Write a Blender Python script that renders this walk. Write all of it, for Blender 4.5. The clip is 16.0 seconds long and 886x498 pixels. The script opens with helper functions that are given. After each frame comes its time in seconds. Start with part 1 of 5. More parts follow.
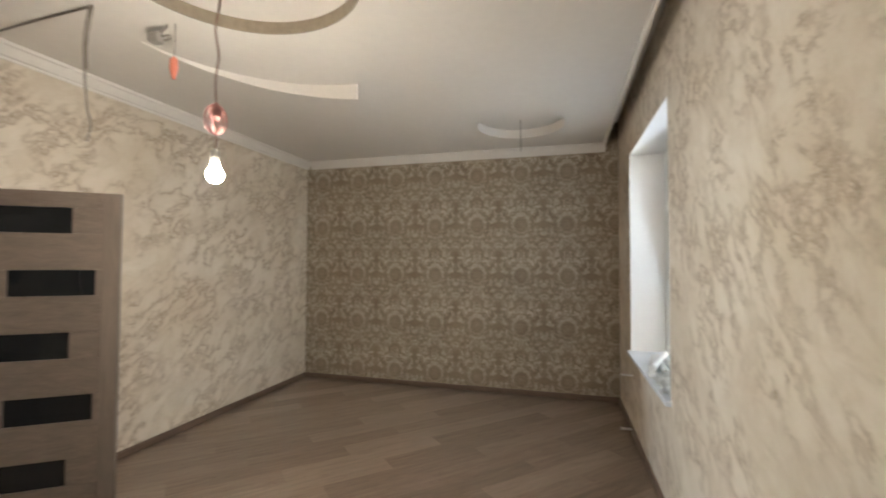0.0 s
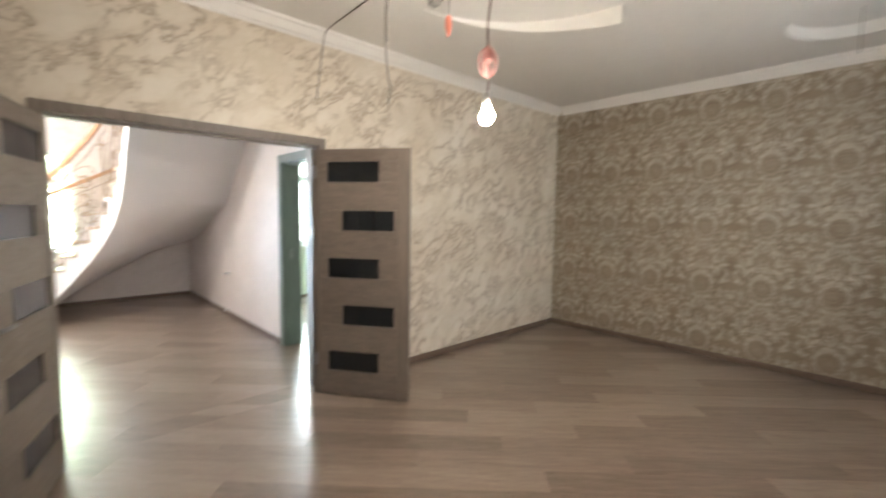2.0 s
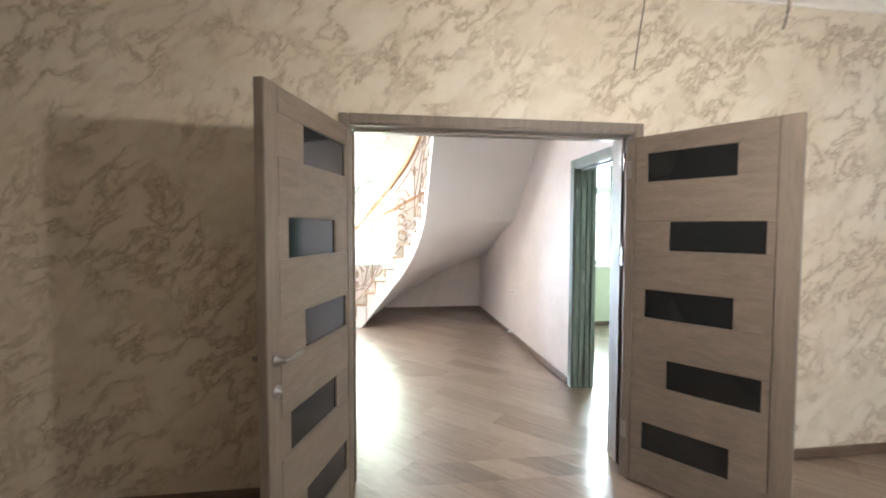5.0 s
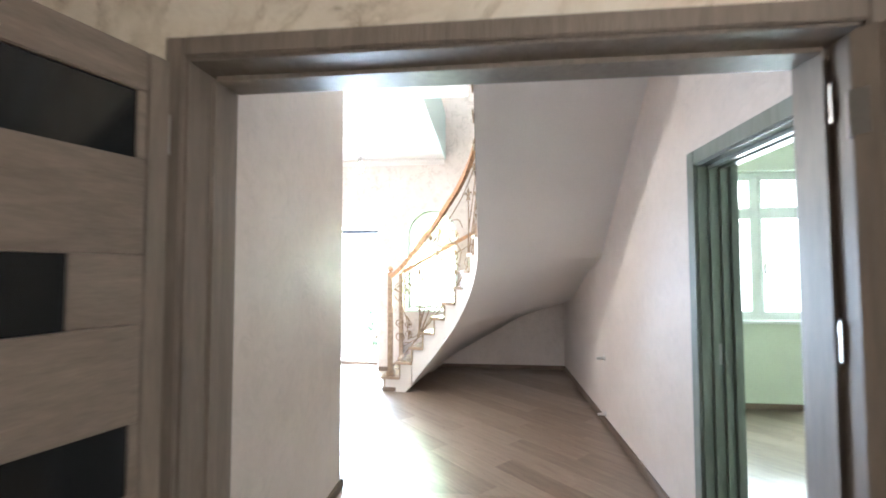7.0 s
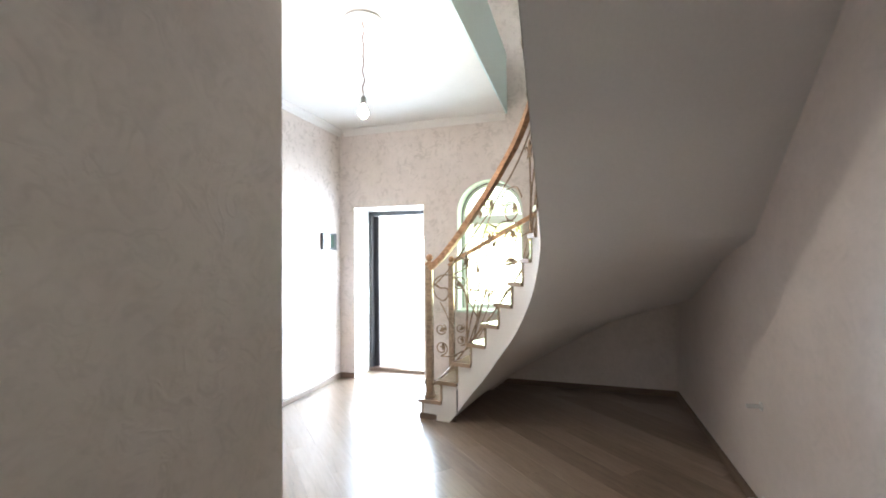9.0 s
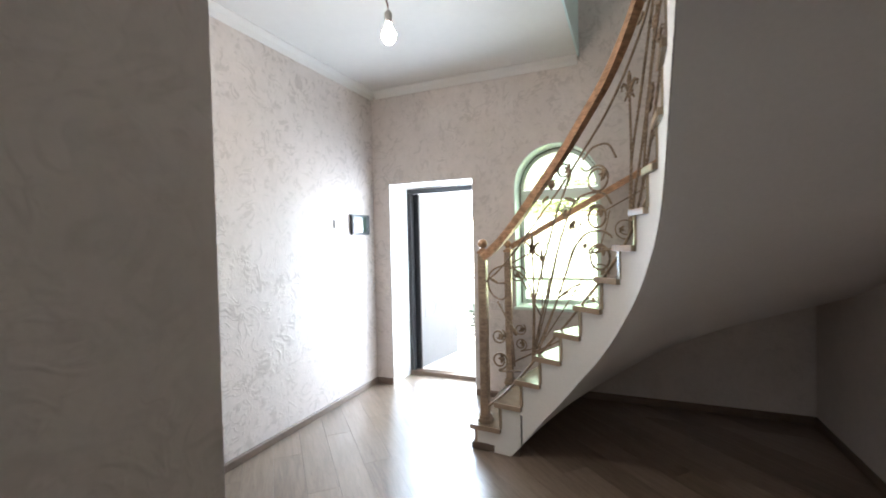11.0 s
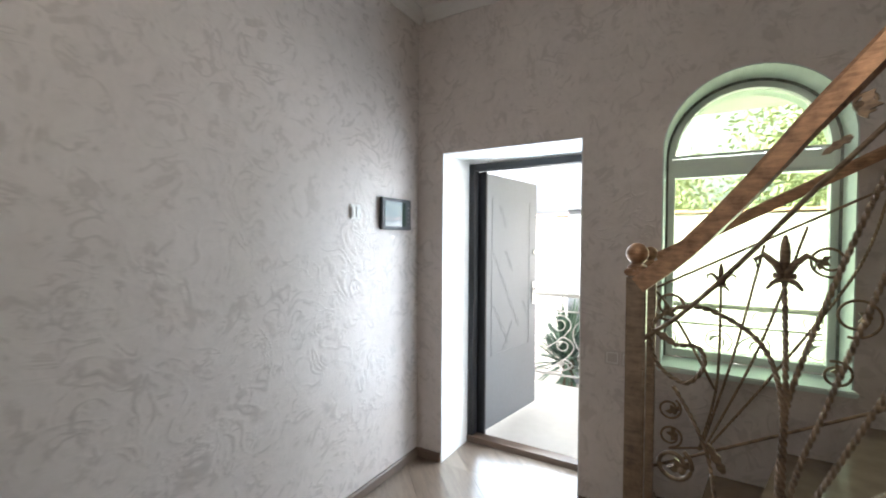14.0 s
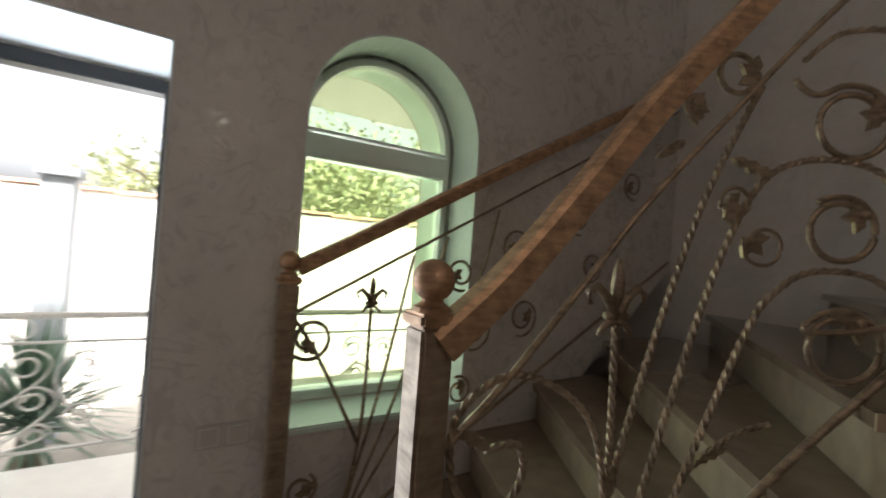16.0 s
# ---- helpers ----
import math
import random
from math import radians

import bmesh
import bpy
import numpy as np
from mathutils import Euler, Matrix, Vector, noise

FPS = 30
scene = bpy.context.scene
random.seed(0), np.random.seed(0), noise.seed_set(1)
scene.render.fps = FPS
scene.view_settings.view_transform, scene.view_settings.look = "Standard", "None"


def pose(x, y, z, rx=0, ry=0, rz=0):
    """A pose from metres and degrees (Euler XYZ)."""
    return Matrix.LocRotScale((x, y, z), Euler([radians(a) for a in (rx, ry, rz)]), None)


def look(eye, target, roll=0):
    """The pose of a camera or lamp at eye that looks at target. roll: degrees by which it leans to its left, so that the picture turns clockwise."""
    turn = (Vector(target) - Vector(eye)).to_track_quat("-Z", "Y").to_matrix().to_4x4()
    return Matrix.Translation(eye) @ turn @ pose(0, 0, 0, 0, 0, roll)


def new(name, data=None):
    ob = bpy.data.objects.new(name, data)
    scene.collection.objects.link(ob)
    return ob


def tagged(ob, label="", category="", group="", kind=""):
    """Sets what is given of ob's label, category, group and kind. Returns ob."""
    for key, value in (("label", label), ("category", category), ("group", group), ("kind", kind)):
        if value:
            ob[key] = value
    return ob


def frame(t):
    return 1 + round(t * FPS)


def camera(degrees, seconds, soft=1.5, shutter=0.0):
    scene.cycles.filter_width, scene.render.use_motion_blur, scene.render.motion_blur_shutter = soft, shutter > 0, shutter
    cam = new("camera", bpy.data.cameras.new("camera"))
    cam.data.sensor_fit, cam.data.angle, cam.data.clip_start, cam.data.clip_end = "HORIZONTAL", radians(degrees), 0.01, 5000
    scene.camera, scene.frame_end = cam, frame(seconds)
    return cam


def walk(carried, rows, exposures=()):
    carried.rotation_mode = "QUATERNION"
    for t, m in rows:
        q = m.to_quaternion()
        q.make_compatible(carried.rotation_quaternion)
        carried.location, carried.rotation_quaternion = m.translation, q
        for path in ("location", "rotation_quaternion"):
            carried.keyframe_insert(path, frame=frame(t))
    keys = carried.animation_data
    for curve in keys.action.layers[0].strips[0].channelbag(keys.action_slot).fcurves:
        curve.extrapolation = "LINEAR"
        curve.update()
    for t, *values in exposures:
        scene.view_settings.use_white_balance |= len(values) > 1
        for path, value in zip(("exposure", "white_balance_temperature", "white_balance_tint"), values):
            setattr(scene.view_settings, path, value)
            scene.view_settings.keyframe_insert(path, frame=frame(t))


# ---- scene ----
cam = camera(91.9, 16.0, soft=1.8, shutter=0.5)
PATH = [
    (0, (0.175, 0.693, 1.583), (-0.355, 2.62, 1.644), 0.2),
    (0.5, (0.218, 0.7, 1.565), (-0.111, 2.672, 1.616), 0.3),
    (1, (0.206, 0.71, 1.532), (-0.175, 2.673, 1.57), -0.1),
    (1.5, (0.103, 0.704, 1.497), (-0.792, 2.492, 1.467), 0.2),
    (2, (0.063, 0.688, 1.51), (-1.386, 2.057, 1.347), 0.8),
    (2.5, (0.062, 0.682, 1.462), (-1.558, 1.797, 1.097), 1.0),
    (3, (0.023, 0.718, 1.483), (-1.687, 1.732, 1.259), 1.2),
    (3.5, (0.032, 0.726, 1.567), (-1.812, 1.443, 1.858), -0.8),
    (4, (-0.181, 0.733, 1.493), (-2.104, 1.272, 1.608), -0.4),
    (6.5, (-1.825, 1.424, 1.476), (-3.824, 1.367, 1.514), -0.4),
    (7, (-2.181, 1.522, 1.495), (-4.169, 1.32, 1.583), -0.1),
    (7.5, (-2.592, 1.561, 1.475), (-4.576, 1.322, 1.559), 0.1),
    (8, (-2.959, 1.664, 1.488), (-4.933, 1.346, 1.537), -1.1),
    (8.5, (-3.307, 1.704, 1.509), (-5.236, 1.178, 1.535), -1.0),
    (9, (-3.617, 1.662, 1.486), (-5.525, 1.064, 1.524), -0.5),
    (11.5, (-4.697, 1.221, 1.535), (-6.505, 0.368, 1.472), -1.6),
    (12, (-4.979, 1.152, 1.546), (-6.741, 0.208, 1.475), -1.5),
    (12.5, (-5.198, 1.028, 1.545), (-6.876, -0.058, 1.477), -0.2),
    (13, (-5.43, 0.814, 1.524), (-7.091, -0.3, 1.482), 0.7),
    (13.5, (-5.612, 0.657, 1.519), (-7.303, -0.41, 1.464), 0.4),
    (14, (-5.877, 0.507, 1.521), (-7.595, -0.516, 1.48), 0.4),
    (14.5, (-6.133, 0.319, 1.477), (-8.055, -0.231, 1.45), 2.1),
    (15, (-6.36, 0.134, 1.509), (-8.345, 0.376, 1.473), 0.8),
    (15.5, (-6.608, 0.068, 1.523), (-8.497, 0.724, 1.489), 1.0),
    (16, (-6.828, -0.023, 1.528), (-8.523, 1.039, 1.544), 4.3),
]
EXPOSURES = [(0, 5.4, 6200, 11), (0.5, 5.3, 6100, 11), (1.5, 5.5, 6100, 11), (2.5, 5.9, 5900, 11), (3.0, 5.95, 5850, 11), (4.2, 5.95, 5850, 11), (5.5, 5.95, 5850, 10), (6.5, 5.75, 5750, 10), (7.5, 5.15, 5850, 11), (8.0, 4.88, 6000, 11),
             (8.5, 4.55, 6050, 11), (9.2, 4.26, 6050, 10), (11.5, 3.35, 6000, 11), (12.5, 2.9, 6500, 11), (13.5, 2.55, 6400, 12), (14.5, 2.3, 6050, 9), (15.2, 2.1, 6350, 9), (15.6, 2.0, 6450, 10), (16, 1.8, 6500, 11)]
walk(cam, [(t, look(eye, target, roll)) for t, eye, target, roll in PATH], EXPOSURES)

# ---- world, sun and lamps ----
world = bpy.data.worlds.new("sky")
scene.world = world
world.use_nodes = True
wn = world.node_tree.nodes
sky = wn.new("ShaderNodeTexSky")
sky.sky_type, sky.sun_disc = "NISHITA", False
sky.sun_elevation, sky.sun_rotation = radians(52), radians(132)
sky.air_density, sky.dust_density, sky.ozone_density = 0.7, 7.0, 0.5
haze = wn.new("ShaderNodeHueSaturation")
haze.inputs["Saturation"].default_value = 0.22
haze.inputs["Value"].default_value = 1.3
world.node_tree.links.new(sky.outputs[0], haze.inputs["Color"])
world.node_tree.links.new(haze.outputs[0], wn["Background"].inputs[0])
wn["Background"].inputs[1].default_value = 0.15


def lamp(name, kind, where, energy, color=(1, 1, 1), size=None, size_y=None):
    data = bpy.data.lights.new(name, kind)
    data.energy, data.color = energy, color
    ob = new(name, data)
    ob.matrix_world = where
    if kind == "AREA":
        data.shape, data.size, data.size_y = "RECTANGLE", size, size_y
    elif kind == "POINT":
        data.shadow_soft_size = size
    return ob


sun = bpy.data.lights.new("sun", "SUN")
sun.energy, sun.angle, sun.color = 5.0, radians(3.0), (1.0, 0.95, 0.88)
new("sun", sun).matrix_world = look((9, -8, 17), (0, 0, 0))
# daylight in the window openings and the open front door
lamp("living_window_daylight", "AREA", look((1.15, 4.37, 1.68), (-2, 4.0, 1.0)), 0.27, (0.72, 0.86, 1.0), 1.4, 1.9)
lamp("green_room_daylight", "AREA", look((-7.36, 4.42, 1.72), (-3, 4.3, 1.2)), 5.5, (0.88, 0.99, 0.97), 1.2, 1.6)
lamp("front_door_daylight", "AREA", look((-8.79, -0.50, 1.05), (-4, 0.9, 0.9)), 7.2, (0.71, 0.86, 1.0), 0.78, 1.9)
lamp("arch_window_daylight", "AREA", look((-8.72, 0.72, 1.50), (-5, 1.0, 0.9)), 1.6, (0.88, 1.0, 0.90), 0.60, 1.1)
# added fill lamp below the closed upper ceiling; no window stands there
lamp("upper_floor_daylight", "AREA", look((-7.4, 1.9, 5.7), (-7.4, 1.9, 3.0)), 0.65, (0.92, 1.0, 0.97), 1.4, 1.2)
# the two bare bulbs
lamp("living_bulb_light", "POINT", pose(-1.265, 2.206, 1.945), 0.36, (1.0, 0.86, 0.68), 0.035)
lamp("hall_bulb_light", "POINT", pose(-6.18, 0.31, 2.455), 0.72, (1.0, 0.88, 0.74), 0.035)


# ---- materials ----
def mat(name, color, rough=0.6, metal=0.0, spec=0.5):
    m = bpy.data.materials.new(name)
    m.use_nodes = True
    b = m.node_tree.nodes["Principled BSDF"]
    b.inputs["Base Color"].default_value = (*color, 1)
    b.inputs["Roughness"].default_value = rough
    b.inputs["Metallic"].default_value = metal
    b.inputs["Specular IOR Level"].default_value = spec
    return m, m.node_tree, b


def node(nt, kind, **inputs):
    n = nt.nodes.new(kind)
    for key, value in inputs.items():
        k = key.replace("_", " ")
        if hasattr(value, "is_output"):
            nt.links.new(value, n.inputs[k])
        else:
            n.inputs[k].default_value = value
    return n


def calc(nt, op, a, b=0.0, c=0.0):
    n = nt.nodes.new("ShaderNodeMath")
    n.operation = op
    for i, v in enumerate((a, b, c)):
        if hasattr(v, "is_output"):
            nt.links.new(v, n.inputs[i])
        else:
            n.inputs[i].default_value = v
    return n.outputs[0]


def ramp(nt, fac, *stops):
    n = nt.nodes.new("ShaderNodeValToRGB")
    while len(n.color_ramp.elements) < len(stops):
        n.color_ramp.elements.new(0.5)
    for e, (p, c) in zip(n.color_ramp.elements, stops):
        e.position = p
        e.color = (*c, 1) if len(c) == 3 else c
    nt.links.new(fac, n.inputs[0])
    return n.outputs[0]


def mix(nt, fac, a, b):
    n = nt.nodes.new("ShaderNodeMix")
    n.data_type = "RGBA"
    for i, v in ((0, fac), (6, a), (7, b)):
        if hasattr(v, "is_output"):
            nt.links.new(v, n.inputs[i])
        elif i == 0:
            n.inputs[0].default_value = v
        else:
            n.inputs[i].default_value = (*v, 1)
    return n.outputs[2]


def coords(nt, which="Object", scale=(1, 1, 1), turn=(0, 0, 0)):
    tc = nt.nodes.new("ShaderNodeTexCoord")
    mp = nt.nodes.new("ShaderNodeMapping")
    mp.inputs["Scale"].default_value = scale
    mp.inputs["Rotation"].default_value = [radians(a) for a in turn]
    nt.links.new(tc.outputs[which], mp.inputs["Vector"])
    return mp.outputs[0]


def tex(nt, vec, scale, detail=4.0, rough=0.55, distortion=0.0):
    n = node(nt, "ShaderNodeTexNoise", Vector=vec, Scale=scale, Detail=detail, Roughness=rough, Distortion=distortion)
    return n.outputs["Fac"]


def bump(nt, b, height, strength=0.2, distance=0.01):
    n = node(nt, "ShaderNodeBump", Height=height, Strength=strength, Distance=distance)
    nt.links.new(n.outputs[0], b.inputs["Normal"])


def plain(name, color, rough=0.6, metal=0.0, grain=40.0, amount=0.10, relief=0.05, spec=0.5):
    """Paint or stone with faint mottling at two scales and fine relief."""
    m, nt, b = mat(name, color, rough, metal, spec)
    v = coords(nt)
    f = calc(nt, "ADD", calc(nt, "MULTIPLY", tex(nt, v, grain), 0.5), calc(nt, "MULTIPLY", tex(nt, v, 2.2), 0.5))
    lo = tuple(c * (1 - amount) for c in color)
    hi = tuple(min(1, c * (1 + amount)) for c in color)
    nt.links.new(ramp(nt, f, (0.3, lo), (0.7, hi)), b.inputs["Base Color"])
    bump(nt, b, f, relief, 0.004)
    return m


def make_veined_paper():
    """Cream wallpaper with drifting brown marble veins."""
    m, nt, b = mat("veined_wallpaper", (0.62, 0.54, 0.42), 0.62)
    v = coords(nt)
    warp = node(nt, "ShaderNodeTexNoise", Vector=v, Scale=2.0, Detail=5.0)
    vv = node(nt, "ShaderNodeMix")
    vv.data_type = "VECTOR"
    vv.inputs[0].default_value = 0.17
    nt.links.new(v, vv.inputs[4])
    nt.links.new(warp.outputs["Color"], vv.inputs[5])
    # the veins run aslant, stretched along one diagonal
    axes = []
    for d in ((0.40, 0.95, 0.80), (0.9, -1.35, 1.6), (2.0, 0.6, -0.8)):
        dot = nt.nodes.new("ShaderNodeVectorMath")
        dot.operation = "DOT_PRODUCT"
        dot.inputs[1].default_value = d
        nt.links.new(vv.outputs[1], dot.inputs[0])
        axes.append(dot.outputs["Value"])
    mp = node(nt, "ShaderNodeCombineXYZ", X=axes[0], Y=axes[1], Z=axes[2])
    ridge = calc(nt, "ABSOLUTE", calc(nt, "SUBTRACT", tex(nt, mp.outputs[0], 3.4, 5.0, 0.62, 0.25), 0.5))
    vein = ramp(nt, ridge, (0.0, (1, 1, 1)), (0.016, (0.75, 0.75, 0.75)), (0.060, (0, 0, 0)))
    gate = ramp(nt, tex(nt, v, 2.6, 3.0), (0.40, (0, 0, 0)), (0.56, (1, 1, 1)))
    fleck = ramp(nt, tex(nt, v, 26.0, 6.0, 0.75), (0.46, (0, 0, 0)), (0.66, (1, 1, 1)))
    dark = calc(nt, "MULTIPLY", calc(nt, "MULTIPLY", vein, gate), calc(nt, "ADD", 0.45, calc(nt, "MULTIPLY", fleck, 0.55)))
    cloud = ramp(nt, tex(nt, v, 1.7, 4.0), (0.30, (0.64, 0.565, 0.455)), (0.72, (0.76, 0.70, 0.60)))
    soft = calc(nt, "MULTIPLY", ramp(nt, ridge, (0.0, (1, 1, 1)), (0.16, (0, 0, 0))), 0.35)
    base = mix(nt, soft, cloud, (0.50, 0.41, 0.29))
    nt.links.new(mix(nt, calc(nt, "MULTIPLY", dark, 0.86), base, (0.25, 0.175, 0.105)), b.inputs["Base Color"])
    bump(nt, b, calc(nt, "ADD", fleck, dark), 0.4, 0.003)
    return m


def make_damask_paper():
    """Taupe wallpaper with mirrored cream scrolls and rosettes, in half-drop repeat."""
    m, nt, b = mat("damask_wallpaper", (0.4, 0.34, 0.26), 0.5)
    tc = nt.nodes.new("ShaderNodeTexCoord")
    sep = node(nt, "ShaderNodeSeparateXYZ", Vector=tc.outputs["Object"])
    W, H = 0.54, 0.62
    u = calc(nt, "DIVIDE", calc(nt, "ADD", sep.outputs[0], 20.0), W)
    vraw = calc(nt, "DIVIDE", calc(nt, "ADD", sep.outputs[2], 10.05), H)

    def cell(shift):
        uu = calc(nt, "SUBTRACT", calc(nt, "FRACT", calc(nt, "ADD", u, shift)), 0.5)
        vw = calc(nt, "SUBTRACT", calc(nt, "FRACT", calc(nt, "ADD", vraw, shift)), 0.5)
        return calc(nt, "MULTIPLY", calc(nt, "ABSOLUTE", uu), W), calc(nt, "MULTIPLY", vw, H)

    def rosette(shift, size):
        """A feathered crown, fuller above, round a small flower."""
        a, c = cell(shift)
        d = calc(nt, "DIVIDE", calc(nt, "SQRT", calc(nt, "ADD", calc(nt, "MULTIPLY", a, a), calc(nt, "MULTIPLY", calc(nt, "MULTIPLY", c, 0.8), c))), size)
        ang = calc(nt, "ARCTAN2", c, a)
        lift = calc(nt, "MULTIPLY", calc(nt, "SINE", ang), 0.016)
        petal = calc(nt, "MULTIPLY", calc(nt, "ABSOLUTE", calc(nt, "SINE", calc(nt, "MULTIPLY", ang, 6.0))), 0.020)
        edge = calc(nt, "ADD", calc(nt, "ADD", 0.104, petal), lift)
        body = calc(nt, "MULTIPLY", calc(nt, "LESS_THAN", d, edge), calc(nt, "GREATER_THAN", d, calc(nt, "ADD", 0.080, calc(nt, "MULTIPLY", petal, 0.30))))
        flower = calc(nt, "LESS_THAN", d, calc(nt, "ADD", 0.018, calc(nt, "MULTIPLY", petal, 0.6)))
        crown = node(nt, "ShaderNodeMapRange", Value=c, From_Min=-0.32 * size, From_Max=0.05 * size).outputs[0]
        body = calc(nt, "MULTIPLY", body, crown)
        tip = calc(nt, "LESS_THAN", calc(nt, "ADD", calc(nt, "MULTIPLY", a, 3.0), calc(nt, "ABSOLUTE", calc(nt, "SUBTRACT", c, 0.175 * size))), 0.055 * size)
        body = calc(nt, "MAXIMUM", body, tip)
        return calc(nt, "MAXIMUM", body, calc(nt, "MULTIPLY", calc(nt, "MAXIMUM", flower, calc(nt, "MULTIPLY", calc(nt, "LESS_THAN", d, 0.074), calc(nt, "GREATER_THAN", calc(nt, "SINE", calc(nt, "ADD", calc(nt, "MULTIPLY", d, 190.0), calc(nt, "MULTIPLY", calc(nt, "SINE", calc(nt, "MULTIPLY", ang, 6.0)), 1.3))), 0.25))), 0.32)), calc(nt, "LESS_THAN", d, calc(nt, "ADD", edge, 0.012))

    def scrolls(shift, seed):
        a, c = cell(shift)
        comb = node(nt, "ShaderNodeCombineXYZ", X=calc(nt, "MULTIPLY", a, 1.25), Y=calc(nt, "MULTIPLY", c, 0.85), Z=seed)
        n = tex(nt, comb.outputs[0], 15.5, 2.0, 0.5, 1.3)
        band = calc(nt, "ABSOLUTE", calc(nt, "SUBTRACT", n, 0.47))
        return calc(nt, "MAXIMUM", calc(nt, "MULTIPLY", calc(nt, "LESS_THAN", band, 0.020), 0.5), calc(nt, "GREATER_THAN", n, 0.54))

    r1, in1 = rosette(0.0, 1.0)
    s = scrolls(0.0, 0.61)
    a, c = cell(0.0)
    leafy = calc(nt, "MAXIMUM", 0.0, calc(nt, "SUBTRACT", 1.0, calc(nt, "DIVIDE", calc(nt, "ABSOLUTE", calc(nt, "SUBTRACT", c, 0.15)), 0.13)))
    lozenge = calc(nt, "LESS_THAN", calc(nt, "ADD", calc(nt, "DIVIDE", calc(nt, "SUBTRACT", W / 2, a), 0.12), calc(nt, "DIVIDE", calc(nt, "ABSOLUTE", c), 0.055)), 1.0)
    out = calc(nt, "MULTIPLY", calc(nt, "SUBTRACT", 1.0, in1), calc(nt, "SUBTRACT", 1.0, lozenge))
    amount = calc(nt, "ADD", 0.62, calc(nt, "MULTIPLY", leafy, 0.28))
    pattern = calc(nt, "MAXIMUM", calc(nt, "MULTIPLY", calc(nt, "MULTIPLY", s, out), amount), calc(nt, "MULTIPLY", r1, 0.66))
    wear = tex(nt, tc.outputs["Object"], 30.0, 5.0, 0.7)
    fac = calc(nt, "MULTIPLY", pattern, ramp(nt, wear, (0.36, (0.30, 0.30, 0.30)), (0.60, (1, 1, 1))))
    ground = ramp(nt, tex(nt, tc.outputs["Object"], 5.0, 4.0), (0.3, (0.235, 0.187, 0.126)), (0.7, (0.305, 0.248, 0.174)))
    nt.links.new(mix(nt, fac, ground, (0.64, 0.57, 0.465)), b.inputs["Base Color"])
    nt.links.new(calc(nt, "SUBTRACT", 0.62, calc(nt, "MULTIPLY", fac, 0.18)), b.inputs["Roughness"])
    bump(nt, b, fac, 0.3, 0.002)
    return m


def make_plaster(name="swirled_plaster", depth=1.0):
    """Pearly beige decorative plaster, combed in curls, with glossier ridges."""
    m, nt, b = mat(name, (0.60, 0.55, 0.50), 0.45)
    v = coords(nt)
    warp = node(nt, "ShaderNodeTexNoise", Vector=v, Scale=3.0, Detail=2.0)
    vv = node(nt, "ShaderNodeMix")
    vv.data_type = "VECTOR"
    vv.inputs[0].default_value = 0.16
    nt.links.new(v, vv.inputs[4])
    nt.links.new(warp.outputs["Color"], vv.inputs[5])
    # worm-like trowel curls: the mid-line of a strongly twisted noise, broken into strokes
    curl = tex(nt, vv.outputs[1], 5.2, 1.5, 0.5, 2.6)
    line = ramp(nt, calc(nt, "ABSOLUTE", calc(nt, "SUBTRACT", curl, 0.5)), (0.0, (1, 1, 1)), (0.028, (0.8, 0.8, 0.8)), (0.085, (0, 0, 0)))
    curl2 = tex(nt, vv.outputs[1], 8.5, 2.0, 0.5, 2.2)
    line2 = ramp(nt, calc(nt, "ABSOLUTE", calc(nt, "SUBTRACT", curl2, 0.53)), (0.0, (1, 1, 1)), (0.030, (0.6, 0.6, 0.6)), (0.075, (0, 0, 0)))
    gate = ramp(nt, tex(nt, v, 9.0, 3.0, 0.6), (0.40, (0, 0, 0)), (0.60, (1, 1, 1)))
    gate2 = ramp(nt, tex(nt, v, 12.0, 3.0, 0.6), (0.46, (0, 0, 0)), (0.62, (1, 1, 1)))
    patch = ramp(nt, tex(nt, v, 2.0, 3.0, 0.6), (0.32, (0.45, 0.45, 0.45)), (0.62, (1, 1, 1)))
    sw = calc(nt, "MULTIPLY", calc(nt, "MAXIMUM", calc(nt, "MULTIPLY", line, gate), calc(nt, "MULTIPLY", calc(nt, "MULTIPLY", line2, gate2), 0.8)), patch)
    fine = tex(nt, v, 70.0, 4.0, 0.7)
    smudge = tex(nt, v, 11.0, 4.0, 0.7, 1.2)
    cloud = ramp(nt, tex(nt, v, 1.3, 4.0), (0.3, (0.61, 0.540, 0.495)), (0.7, (0.70, 0.628, 0.585)))
    tone = calc(nt, "ADD", calc(nt, "MULTIPLY", sw, 0.62), calc(nt, "MULTIPLY", ramp(nt, smudge, (0.42, (0, 0, 0)), (0.70, (1, 1, 1))), 0.38))
    nt.links.new(mix(nt, calc(nt, "MULTIPLY", tone, 0.40 * depth), cloud, (0.34, 0.295, 0.265)), b.inputs["Base Color"])
    nt.links.new(ramp(nt, calc(nt, "ADD", calc(nt, "MULTIPLY", sw, 0.6), calc(nt, "MULTIPLY", fine, 0.4)), (0.2, (0.50, 0.50, 0.50)), (0.62, (0.50 - 0.40 * depth ** 3,) * 3)), b.inputs["Roughness"])
    bump(nt, b, calc(nt, "ADD", calc(nt, "MULTIPLY", sw, 0.8), calc(nt, "MULTIPLY", fine, 0.3)), 0.34 * depth, 0.005)
    return m


